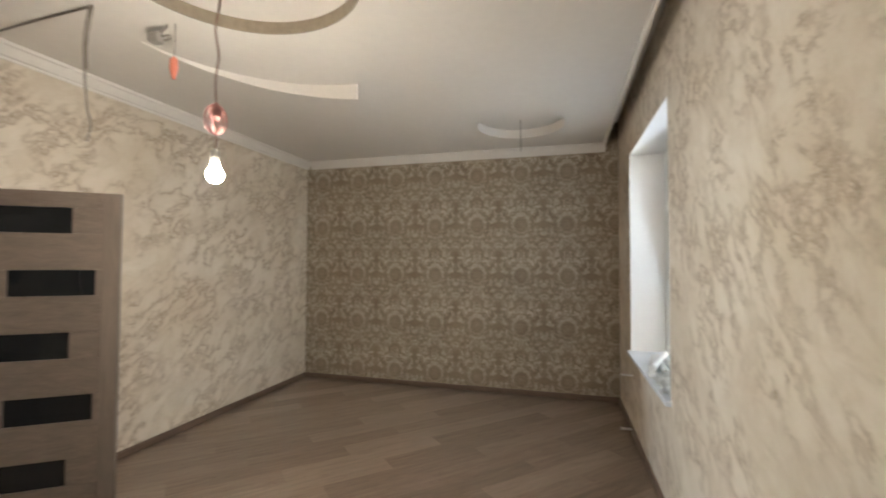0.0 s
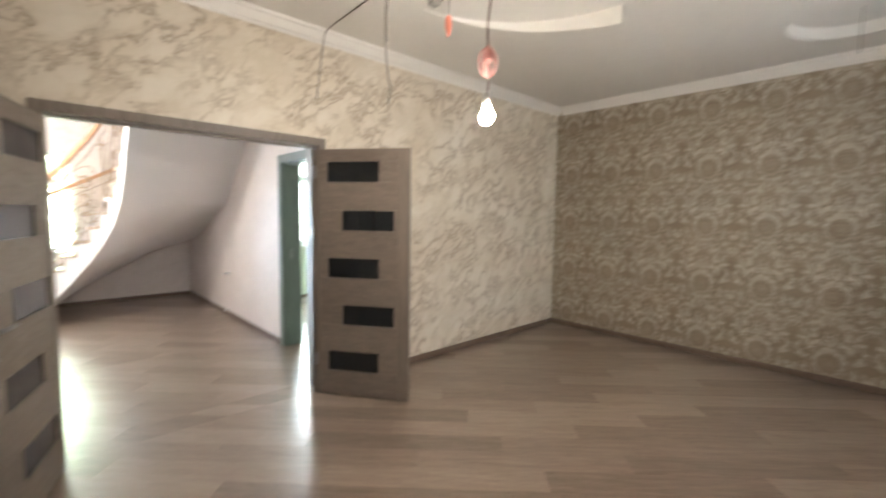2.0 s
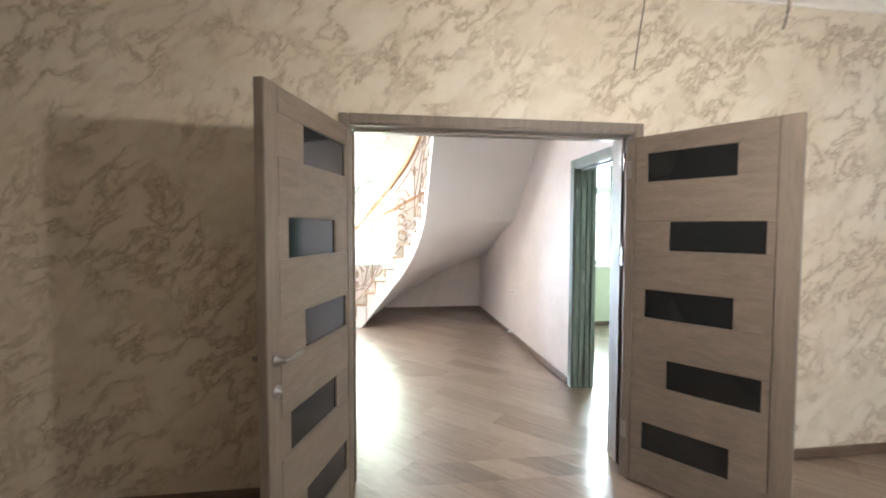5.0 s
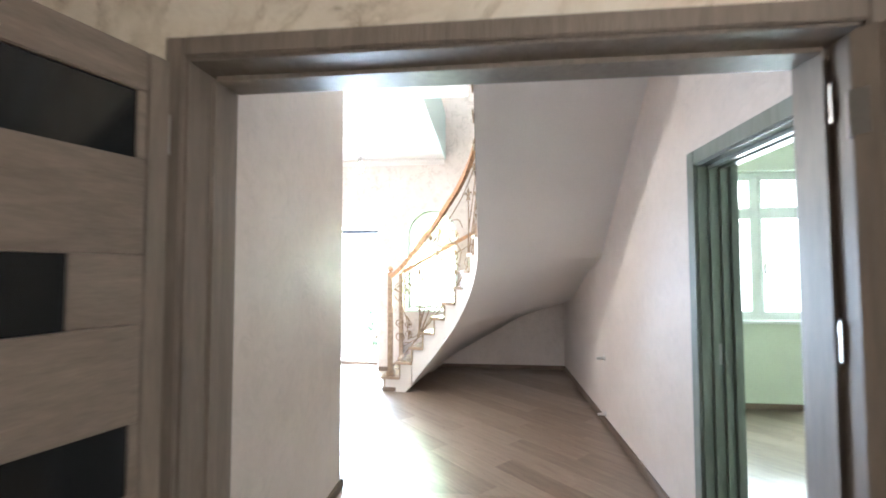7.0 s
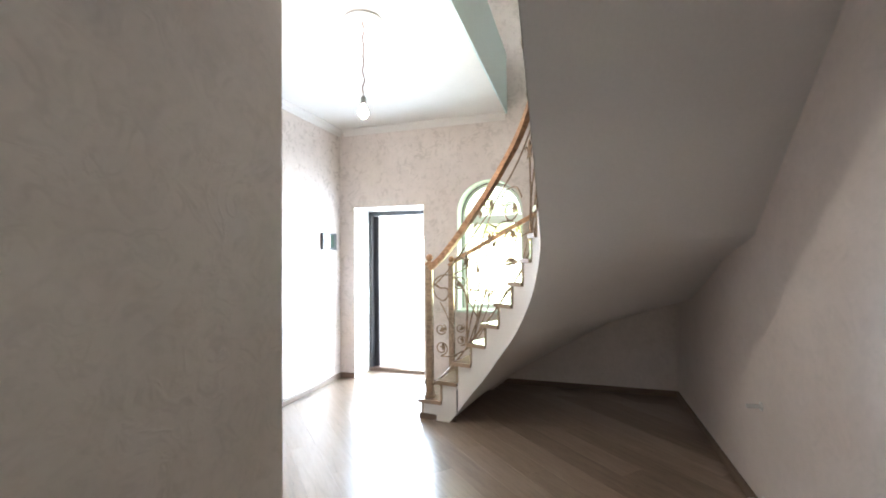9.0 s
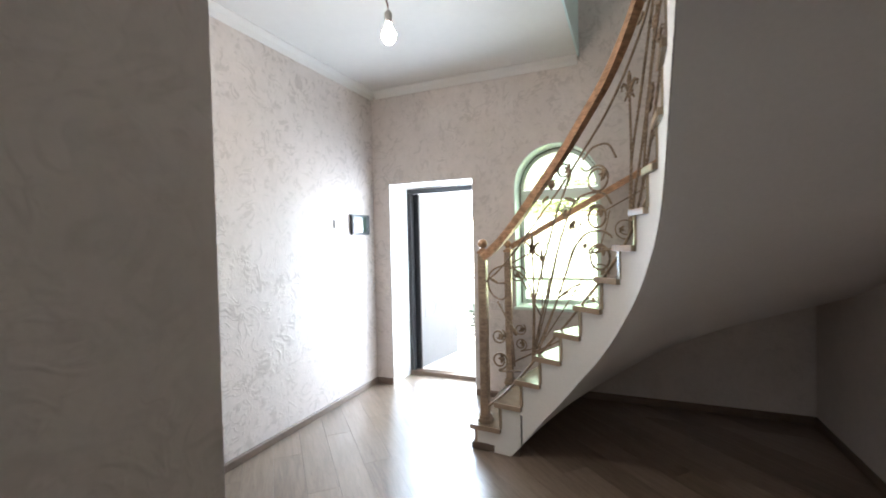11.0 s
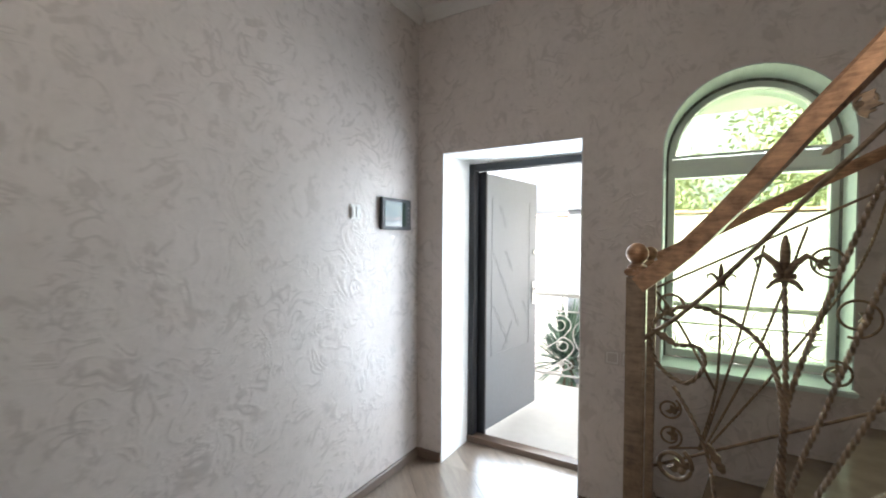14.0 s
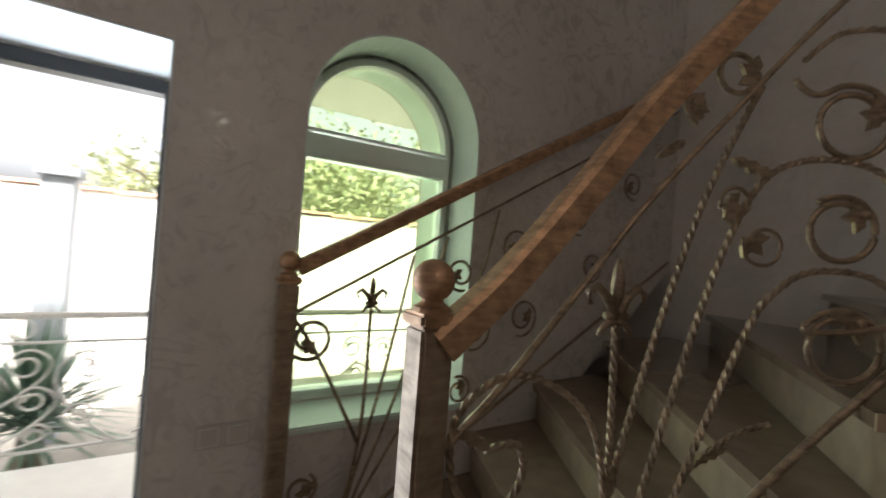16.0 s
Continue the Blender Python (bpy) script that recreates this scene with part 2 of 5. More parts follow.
def make_wood(name, c0, c1, along=(1, 9, 9), rough=0.45, rand=0.25, relief=0.08, coat=0.0):
    """Printed wood: long grain, streaks and a tone of its own for each piece."""
    m, nt, b = mat(name, c0, rough)
    tc = nt.nodes.new("ShaderNodeTexCoord")
    info = nt.nodes.new("ShaderNodeObjectInfo")
    mp = nt.nodes.new("ShaderNodeMapping")
    mp.inputs["Scale"].default_value = along
    nt.links.new(tc.outputs["Object"], mp.inputs["Vector"])
    off = node(nt, "ShaderNodeCombineXYZ", X=calc(nt, "MULTIPLY", info.outputs["Random"], 37.0), Y=calc(nt, "MULTIPLY", info.outputs["Random"], 91.0))
    nt.links.new(off.outputs[0], mp.inputs["Location"])
    grain = tex(nt, mp.outputs[0], 3.0, 6.0, 0.62, 0.6)
    streak = tex(nt, mp.outputs[0], 14.0, 5.0, 0.7, 0.2)
    f = calc(nt, "ADD", calc(nt, "MULTIPLY", grain, 0.6), calc(nt, "MULTIPLY", streak, 0.4))
    f = calc(nt, "ADD", f, calc(nt, "MULTIPLY", calc(nt, "SUBTRACT", info.outputs["Random"], 0.5), rand))
    nt.links.new(ramp(nt, f, (0.30, c0), (0.70, c1)), b.inputs["Base Color"])
    nt.links.new(ramp(nt, streak, (0.3, (rough - 0.08,) * 3), (0.7, (rough + 0.10,) * 3)), b.inputs["Roughness"])
    bump(nt, b, f, relief, 0.003)
    b.inputs["Coat Weight"].default_value = coat
    b.inputs["Coat Roughness"].default_value = 0.25
    return m


def make_glass(name, color=(1, 1, 1), rough=0.0):
    m = bpy.data.materials.new(name)
    m.use_nodes = True
    nt = m.node_tree
    nt.nodes.remove(nt.nodes["Principled BSDF"])
    tr = nt.nodes.new("ShaderNodeBsdfTransparent")
    tr.inputs[0].default_value = (*color, 1)
    gl = nt.nodes.new("ShaderNodeBsdfGlossy")
    gl.inputs["Roughness"].default_value = rough
    fr = nt.nodes.new("ShaderNodeFresnel")
    fr.inputs[0].default_value = 1.45
    mx = nt.nodes.new("ShaderNodeMixShader")
    nt.links.new(fr.outputs[0], mx.inputs[0])
    nt.links.new(tr.outputs[0], mx.inputs[1])
    nt.links.new(gl.outputs[0], mx.inputs[2])
    nt.links.new(mx.outputs[0], nt.nodes["Material Output"].inputs[0])
    return m


def make_glow(name, color, strength):
    m, nt, b = mat(name, (0.9, 0.9, 0.9), 0.3)
    b.inputs["Emission Color"].default_value = (*color, 1)
    b.inputs["Emission Strength"].default_value = strength
    return m


def make_copper(name, lo, hi):
    """Dark paint rubbed with copper and gold, worn in patches."""
    m, nt, b = mat(name, hi, 0.34, 0.55)
    v = coords(nt)
    f = calc(nt, "ADD", calc(nt, "MULTIPLY", tex(nt, v, 22.0, 5.0, 0.65), 0.6), calc(nt, "MULTIPLY", tex(nt, coords(nt, scale=(9, 9, 60)), 2.0, 3.0), 0.4))
    nt.links.new(ramp(nt, f, (0.34, lo), (0.62, hi)), b.inputs["Base Color"])
    nt.links.new(ramp(nt, f, (0.3, (0.55,) * 3), (0.7, (0.27,) * 3)), b.inputs["Roughness"])
    bump(nt, b, f, 0.3, 0.003)
    return m


def make_foliage(name, lo, hi):
    m, nt, b = mat(name, lo, 0.6)
    g = nt.nodes.new("ShaderNodeNewGeometry")
    nt.links.new(ramp(nt, g.outputs["Random Per Island"], (0.0, lo), (1.0, hi)), b.inputs["Base Color"])
    return m


M_VEIN, M_DAMASK, M_PLASTER = make_veined_paper(), make_damask_paper(), make_plaster()
M_SMOOTH = make_plaster("faintly_combed_plaster", 0.78)
M_CEIL = plain("ceiling_paint", (0.74, 0.71, 0.66), 0.7, grain=18, amount=0.03, relief=0.03)
M_HCEIL = plain("hall_ceiling_paint", (0.70, 0.67, 0.635), 0.65, grain=18, amount=0.03, relief=0.03)
M_SOFFIT = plain("stair_soffit_plaster", (0.70, 0.67, 0.65), 0.75, grain=60, amount=0.04, relief=0.08)
M_CROWN = plain("crown_moulding", (0.78, 0.75, 0.70), 0.6, amount=0.04)
M_RIM = plain("unpainted_board_edge", (0.34, 0.29, 0.22), 0.8, grain=25, amount=0.2)
M_WHITE = plain("white_reveal_paint", (0.80, 0.80, 0.78), 0.55, amount=0.03)
# green light from the tinted glass, put into the reveal's base colour
M_GREENCAST = plain("reveal_with_green_cast", (0.66, 0.74, 0.68), 0.55, amount=0.05)
M_GREENWALL = plain("pale_green_wallpaper", (0.62, 0.665, 0.55), 0.65, amount=0.05)
M_UPPER = plain("teal_upper_floor", (0.60, 0.72, 0.70), 0.6, amount=0.04)
M_PLANK = make_wood("oak_laminate", (0.155, 0.108, 0.076), (0.31, 0.235, 0.176), (1.0, 9, 9), 0.34, 0.30, 0.012, 0.8)
M_BASE = make_wood("dark_baseboard_wood", (0.10, 0.065, 0.045), (0.19, 0.13, 0.09), (2, 2, 12), 0.45, 0.1)
M_DOOR = make_wood("grey_oak_veneer", (0.140, 0.112, 0.090), (0.250, 0.204, 0.167), (2.2, 2.2, 10), 0.42, 0.08)
M_DOORX = make_wood("grey_oak_upright_veneer", (0.136, 0.110, 0.088), (0.242, 0.200, 0.164), (10, 10, 1.0), 0.42, 0.08)
M_DARKDOOR = make_wood("brown_grey_door_veneer", (0.13, 0.105, 0.085), (0.22, 0.18, 0.15), (10, 10, 1.0), 0.4, 0.05)
M_GREENDOOR = make_wood("green_tinted_door_frame", (0.105, 0.122, 0.105), (0.19, 0.215, 0.185), (10, 10, 1.0), 0.35, 0.05)
M_BLACKGLASS = mat("black_glass_panel", (0.012, 0.014, 0.016), 0.08)[0]
M_CHROME = plain("brushed_chrome", (0.62, 0.61, 0.59), 0.25, 1.0, 80, 0.06)
M_PVC = plain("white_pvc_frame", (0.78, 0.80, 0.78), 0.35, amount=0.03)
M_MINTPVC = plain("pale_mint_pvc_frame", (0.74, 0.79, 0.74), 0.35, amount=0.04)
M_GLASS = make_glass("clear_glass")
M_TINT = make_glass("green_tinted_glass", (0.76, 0.84, 0.70))
M_BULB = make_glow("glowing_bulb", (1.0, 0.88, 0.72), 12)
M_CABLE = plain("grey_cable", (0.20, 0.17, 0.14), 0.6)
M_TWINE = plain("brown_twisted_cord", (0.25, 0.15, 0.11), 0.7)
M_PINK = plain("pink_lamp_wrap", (0.50, 0.25, 0.22), 0.5, amount=0.3)
M_ORANGE = plain("orange_plastic", (0.66, 0.22, 0.15), 0.45, amount=0.15)
M_BOX = plain("grey_junction_box", (0.35, 0.33, 0.30), 0.6)
M_STRINGER = plain("white_stringer_paint", (0.72, 0.69, 0.65), 0.7, grain=50, amount=0.04)
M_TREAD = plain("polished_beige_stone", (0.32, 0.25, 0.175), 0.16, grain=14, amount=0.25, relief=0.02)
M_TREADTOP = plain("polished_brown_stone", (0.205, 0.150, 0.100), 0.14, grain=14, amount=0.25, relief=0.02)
M_EDGE = plain("brown_stone_edge", (0.34, 0.24, 0.16), 0.3, grain=20, amount=0.3)
M_COPPER = make_copper("copper_brushed_handrail", (0.23, 0.128, 0.074), (0.59, 0.345, 0.195))
M_IRON = make_copper("bronze_patina_iron", (0.11, 0.072, 0.046), (0.37, 0.26, 0.17))
M_NEWEL = make_copper("newel_post_bronze", (0.20, 0.14, 0.10), (0.42, 0.30, 0.20))
M_GREYDOOR = plain("grey_steel_door_skin", (0.200, 0.212, 0.235), 0.42, 0.0, 30, 0.06, 0.1)
M_BLACK = plain("black_rubber_edge", (0.02, 0.02, 0.022), 0.5)
M_PAPERROLL = plain("white_wallpaper_rolls", (0.72, 0.72, 0.70), 0.6, amount=0.08)
M_SHEET = plain("crumpled_plastic_sheet", (0.70, 0.74, 0.78), 0.3, amount=0.1, relief=0.4)
M_SCREEN = mat("monitor_screen", (0.03, 0.05, 0.035), 0.03)[0]
M_SWITCH = plain("white_switch_plastic", (0.74, 0.72, 0.68), 0.35, amount=0.03)
M_SOCKET = plain("beige_socket_plastic", (0.52, 0.46, 0.42), 0.4, amount=0.04)
M_TILE = plain("pale_porch_tile", (0.72, 0.71, 0.68), 0.5, grain=12, amount=0.06)
M_YARD = plain("yard_wall_render", (0.80, 0.79, 0.75), 0.8, grain=8, amount=0.06)
M_PILLAR = plain("grey_gate_pillar", (0.30, 0.33, 0.36), 0.6, amount=0.08)
M_ROOFTILE = plain("weathered_clay_tile", (0.36, 0.20, 0.13), 0.8, grain=10, amount=0.3)
M_SILVERIRON = plain("silver_painted_iron", (0.52, 0.52, 0.50), 0.4, 0.3)
M_YUCCA = make_foliage("yucca_leaf", (0.045, 0.10, 0.07), (0.15, 0.23, 0.16))
M_LEAF = make_foliage("tree_leaf", (0.20, 0.235, 0.11), (0.40, 0.415, 0.24))
M_BARK = plain("tree_bark", (0.13, 0.10, 0.07), 0.9, grain=20, amount=0.3)
M_SOIL = plain("yard_ground", (0.30, 0.28, 0.25), 0.9, grain=6, amount=0.2)
M_STRIKE = plain("dull_steel_plate", (0.33, 0.32, 0.31), 0.42, 0.85)
M_JOINT = plain("patchy_sealant", (0.22, 0.23, 0.20), 0.8, grain=30, amount=0.9)


# ---- mesh helpers ----
def box(bm, x0, y0, z0, x1, y1, z1, bev=0.0):
    r = bmesh.ops.create_cube(bm, size=1.0, matrix=Matrix.LocRotScale(((x0 + x1) / 2, (y0 + y1) / 2, (z0 + z1) / 2), None, (abs(x1 - x0), abs(y1 - y0), abs(z1 - z0))))
    if bev:
        es = list({e for v in r["verts"] for e in v.link_edges})
        bmesh.ops.bevel(bm, geom=es, offset=bev, segments=2, affect="EDGES", clamp_overlap=True)
    return r["verts"]


def prism(bm, pts, axis, a, b):
    """Extrudes a polygon of 2D points along x, y or z from a to b."""
    def at(p, w):
        return {"x": (w, p[0], p[1]), "y": (p[0], w, p[1]), "z": (p[0], p[1], w)}[axis]
    lo = [bm.verts.new(at(p, a)) for p in pts]
    hi = [bm.verts.new(at(p, b)) for p in pts]
    n = len(pts)
    bm.faces.new(lo)
    bm.faces.new(hi[::-1])
    for i in range(n):
        bm.faces.new((lo[i], hi[i], hi[(i + 1) % n], lo[(i + 1) % n]))


def tube(bm, pts, r, sides=8, cap=True, square=False, up=Vector((0, 0, 1)), height=None, twist=0.0):
    """A round or rectangular bar along points, with square ends."""
    pts = [Vector(p) for p in pts]
    rings, n = [], len(pts)
    run = 0.0
    for i, p in enumerate(pts):
        d = (pts[min(i + 1, n - 1)] - pts[max(i - 1, 0)]).normalized()
        if i:
            run += (pts[i] - pts[i - 1]).length
        ref = up if abs(d.dot(up)) < 0.985 else Vector((1, 0, 0))
        s = d.cross(ref).normalized()
        t = s.cross(d).normalized()
        rr = r(i / max(1, n - 1)) if callable(r) else r
        if square:
            h = (height or rr * 2) / 2
            offs = [(rr, h * 0.6), (rr * 0.72, h), (-rr * 0.72, h), (-rr, h * 0.6), (-rr, -h), (rr, -h)]
        else:
            a0 = run * twist
            offs = [(rr * math.cos(a0 + 2 * math.pi * k / sides), rr * math.sin(a0 + 2 * math.pi * k / sides)) for k in range(sides)]
        rings.append([bm.verts.new(p + s * a + t * c) for a, c in offs])
    m = len(rings[0])
    for i in range(n - 1):
        for k in range(m):
            bm.faces.new((rings[i][k], rings[i][(k + 1) % m], rings[i + 1][(k + 1) % m], rings[i + 1][k]))
    if cap:
        bm.faces.new(rings[0][::-1])
        bm.faces.new(rings[-1])


def lathe(bm, prof, at=(0, 0, 0), sides=20):
    """Turns (radius, z) points about the upright axis at a place."""
    rows = []
    for r, z in prof:
        rows.append([bm.verts.new((at[0] + r * math.cos(2 * math.pi * k / sides), at[1] + r * math.sin(2 * math.pi * k / sides), at[2] + z)) for k in range(sides)])
    for a, b in zip(rows, rows[1:]):
        for k in range(sides):
            bm.faces.new((a[k], a[(k + 1) % sides], b[(k + 1) % sides], b[k]))
    bm.faces.new(rows[0][::-1])
    bm.faces.new(rows[-1])


def finish(name, bm, material, smooth=False):
    bmesh.ops.recalc_face_normals(bm, faces=bm.faces)
    me = bpy.data.meshes.new(name)
    bm.to_mesh(me)
    bm.free()
    me.materials.append(material)
    if smooth:
        me.polygons.foreach_set("use_smooth", [True] * len(me.polygons))
    return new(name, me)


def part(name, bm, material, parent, label="", smooth=False):
    ob = finish(name, bm, material, smooth)
    ob.parent = parent
    return tagged(ob, label)


def holder(name, at=(0, 0, 0), rz=0.0):
    ob = new(name)
    ob.matrix_world = pose(*at, 0, 0, rz)
    ob.empty_display_size = 0.1
    return ob


def setting(name, bm, material, label, category, smooth=False):
    return tagged(finish(name, bm, material, smooth), label, category, kind="structure")


def slab(name, material, label, category, *boxes):
    bm = bmesh.new()
    for b in boxes:
        box(bm, *b)
    return setting(name, bm, material, label, category)


# ---- plan ----
XD, XDH = -3.235, -3.461          # door wall: living side, hall side
YN, YS = 5.936, -2.3             # damask wall and the wall behind the start
XW, XWO = 0.816, 1.216                        # window wall
CEIL, HCEIL = 2.957, 3.08
DY0, DY1, DH = 0.720, 2.392, 2.062  # double doorway
YR, YL = 2.65, -1.18            # hall walls
STUBX, STUBY = -5.08, 0.52      # end of the corridor's other wall
XF, XFO = -8.37, -8.90          # front wall, inside and outside
XN = -8.66                      # back of the niche under the stair
GX0, GX1, GH = -4.60, -3.78, 2.05  # doorway to the green room
GXF, GYF = -7.08, 5.7           # green room far wall and side wall

# ---- shells ----
slab("wall_door", M_VEIN, "cream marble-veined wallpapered wall round the double doorway", "wall",
     (XDH + 0.10, YS, 0, XD, DY0 - 0.02, 3.3), (XDH + 0.10, DY1 + 0.02, 0, XD, YN, 3.3), (XDH + 0.10, DY0 - 0.02, DH + 0.02, XD, DY1 + 0.02, 3.3))
slab("wall_door_hall_side", M_SMOOTH, "pale swirled plaster on the hall side of the doorway", "wall",
     (XDH, STUBY, 0, XDH + 0.10, DY0 - 0.02, 3.3), (XDH, DY1 + 0.02, 0, XDH + 0.10, YR, 3.3), (XDH, DY0 - 0.02, DH + 0.02, XDH + 0.10, DY1 + 0.02, 3.3))
slab("wall_damask", M_DAMASK, "taupe and cream damask wallpapered end wall", "wall", (XDH + 0.10, YN, 0, XWO, YN + 0.2, 3.3))
WY0, WY1, WZ0, WZ1 = 3.597, 5.150, 0.715, 2.628
slab("wall_window", M_VEIN, "cream marble-veined wallpapered wall with a deep window", "wall",
     (XW, YS, 0, XWO, WY0, 3.3), (XW, WY1, 0, XWO, YN, 3.3), (XW, WY0, 0, XWO, WY1, WZ0), (XW, WY0, WZ1, XWO, WY1, 3.3))
slab("window_reveal", M_WHITE, "white painted window reveal", "window reveal",
     (XW + 0.004, WY1 - 0.006, WZ0, XWO - 0.015, WY1 - 0.001, WZ1), (XW + 0.004, WY0 + 0.001, WZ0, XWO - 0.015, WY0 + 0.006, WZ1), (XW + 0.004, WY0 + 0.006, WZ1 - 0.006, XWO - 0.015, WY1 - 0.006, WZ1 - 0.001))
slab("wall_south", M_VEIN, "cream marble-veined wallpapered wall", "wall", (XDH + 0.10, YS - 0.2, 0, XWO, YS, 3.3))
slab("wall_corridor", M_SMOOTH, "pale swirled plaster wall of the short corridor", "wall", (STUBX, STUBY - 0.16, 0, XDH, STUBY, 3.3))
slab("wall_hall_rear", M_PLASTER, "pale swirled plaster wall", "wall", (STUBX, YL, 0, STUBX + 0.16, STUBY - 0.16, 3.3))
# the left hall wall with a side doorway that an open door leaf hides
slab("wall_hall_left", M_PLASTER, "pearly beige wall of combed swirled plaster", "wall", (XFO, YL - 0.2, 0, STUBX + 0.16, YL, 6.0))
slab("wall_hall_right", M_SMOOTH, "pale swirled plaster wall beside the stair", "wall",
     (XFO, YR, 0, GX0 - 0.02, YR + 0.2, 6.0), (GX1 + 0.02, YR, 0, XDH + 0.10, YR + 0.2, 3.3), (GX0 - 0.02, YR, GH + 0.02, GX1 + 0.02, YR + 0.2, 3.3))

# front wall: columns of wall between door, arched window and the niche under the stair
FD0, FD1, FDH = -0.985, -0.06, 2.11
AY0, AY1, AZ0, AZS = 0.342, 1.094, 0.878, 1.986
AYC, AR = (AY0 + AY1) / 2, (AY1 - AY0) / 2


def arch_top(y, grow=0.0):
    return AZS + math.sqrt(max(0.0, (AR + grow) ** 2 - (y - AYC) ** 2))


def niche_top(y):
    """Height of the stair's soffit along the front wall."""
    return max(0.0, (y - 0.735) * 0.80)


bm = bmesh.new()
cuts = sorted({YL - 0.2, FD0, FD1, AY0, AY1, YR, 0.735, *[AYC - AR * math.cos(math.pi * k / 28) for k in range(29)], *[0.735 + 0.12 * k for k in range(16)]})
for y0, y1 in zip(cuts, cuts[1:]):
    ym = (y0 + y1) / 2
    if y1 - y0 < 1e-5:
        continue
    lo0, lo1 = niche_top(y0), niche_top(y1)
    if FD0 < ym < FD1:
        box(bm, XFO, y0, FDH, XF, y1, 6.0)
    elif AY0 < ym < AY1:
        prism(bm, [(y0, lo0), (y1, lo1 if lo1 > lo0 else lo0 + 1e-4), (y1, AZ0), (y0, AZ0)], "x", XFO, XF)
        prism(bm, [(y0, arch_top(y0)), (y1, arch_top(y1)), (y1, 6.0), (y0, 6.0)], "x", XFO, XF)
    else:
        prism(bm, [(y0, lo0), (y1, lo1), (y1, 6.0), (y0, 6.0)], "x", XFO, XF)
setting("wall_front", bm, M_PLASTER, "beige swirled plaster front wall with doorway and arched window", "wall")
bm = bmesh.new()
prism(bm, [(0.6, 0), (YR, 0), (YR, 2.3), (1.5, 1.40), (0.9, 0.60), (0.6, 0.3)], "x", XFO + 0.02, XN)
setting("wall_under_stair", bm, M_SMOOTH, "pale plaster wall under the stair", "wall")

# green room, upper floor and outer closing walls
GW0, GW1, GWZ0, GWZ1 = 3.75, 5.09, 0.90, 2.54
slab("wall_green_room_front", M_GREENWALL, "pale green wall with a white window", "wall",
     (GXF - 0.3, YR + 0.2, 0, GXF, GW0, 3.2), (GXF - 0.3, GW1, 0, GXF, GYF, 3.2), (GXF - 0.3, GW0, 0, GXF, GW1, GWZ0), (GXF - 0.3, GW0, GWZ1, GXF, GW1, 3.2))
slab("wall_green_room_side", M_GREENWALL, "pale green side wall", "wall", (GXF - 0.3, GYF, 0, XDH + 0.1, GYF + 0.2, 3.2))
slab("wall_green_room_near", M_GREENWALL, "pale green wall beside the doorway", "wall", (GXF, YR + 0.2, 0, GX0 - 0.12, YR + 0.21, 3.2), (XDH - 0.02, YR + 0.21, 0, XDH + 0.098, GYF, 3.2))
slab("ceiling_green_room", M_HCEIL, "white ceiling of the green room", "ceiling", (GXF - 0.3, YR + 0.2, 3.0, XDH + 0.1, GYF + 0.2, 3.2))
slab("wall_upper_floor", M_UPPER, "pale teal wall of the upper floor", "wall", (-4.6, YL, 3.30, -4.4, YR, 6.0))
slab("ceiling_upper_floor", M_HCEIL, "white ceiling above the stair", "ceiling", (XFO, YL - 0.2, 6.0, -4.4, YR + 0.2, 6.2))

# ceilings
def ceiling_with_rounds(name, x0, y0, x1, y1, z, rounds, material, label):
    """A ceiling sheet with round recesses of their own depth."""
    bm = bmesh.new()
    edges = []

    def loop(pts):
        vs = [bm.verts.new((x, y, z)) for x, y in pts]
        es = [bm.edges.new((vs[i], vs[(i + 1) % len(vs)])) for i in range(len(vs))]
        edges.extend(es)
        return vs
    loop([(x0, y0), (x1, y0), (x1, y1), (x0, y1)])
    rims = []
    for cx, cy, rx, ry, depth in rounds:
        rims.append((loop([(cx + rx * math.cos(2 * math.pi * k / 64), cy + ry * math.sin(2 * math.pi * k / 64)) for k in range(64)]), depth))
    bmesh.ops.triangle_fill(bm, use_beauty=True, edges=edges)
    for vs, depth in rims:
        up = [bm.verts.new(v.co + Vector((0, 0, depth))) for v in vs]
        for i in range(64):
            bm.faces.new((vs[i], vs[(i + 1) % 64], up[(i + 1) % 64], up[i]))
        bm.faces.new(up)
    box(bm, x0, y0, z + 0.16, x1, y1, z + 0.28)
    return setting(name, bm, material, label, "ceiling")


ceiling_with_rounds("ceiling_living", XD, YS, XW - 0.14, YN, CEIL, [(-1.30, 2.30, 0.612, 0.612, 0.07), (-0.21, 5.02, 0.43, 0.43, 0.09), (-2.32, -0.42, 0.51, 0.51, 0.11)], M_CEIL, "off-white plasterboard ceiling with round recesses")
slab("ceiling_curtain_niche", M_CEIL, "recessed curtain niche along the window wall", "ceiling", (XW - 0.14, YS, 3.20, XW, YN, 3.30))
bm = bmesh.new()
box(bm, XW - 0.165, YS, CEIL - 0.022, XW - 0.138, YN - 0.10, CEIL + 0.26)
setting("ceiling_niche_edge", bm, M_CROWN, "pale lip of the curtain niche", "trim")
slab("ceiling_hall", M_HCEIL, "white hall ceiling with an open stairwell", "ceiling",
     (XF, YL, HCEIL, XDH, 0.92, 3.30), (-6.08, 0.92, HCEIL, XDH, 1.36, 3.30), (-5.0, 1.36, HCEIL, XDH, YR, 3.30))
slab("stairwell_edge", M_UPPER, "pale teal edge of the stairwell opening", "trim", (XF, 0.92, HCEIL + 0.002, -6.085, 0.935, 3.75), (-6.095, 0.935, HCEIL + 0.002, -6.08, 1.36, 3.75))

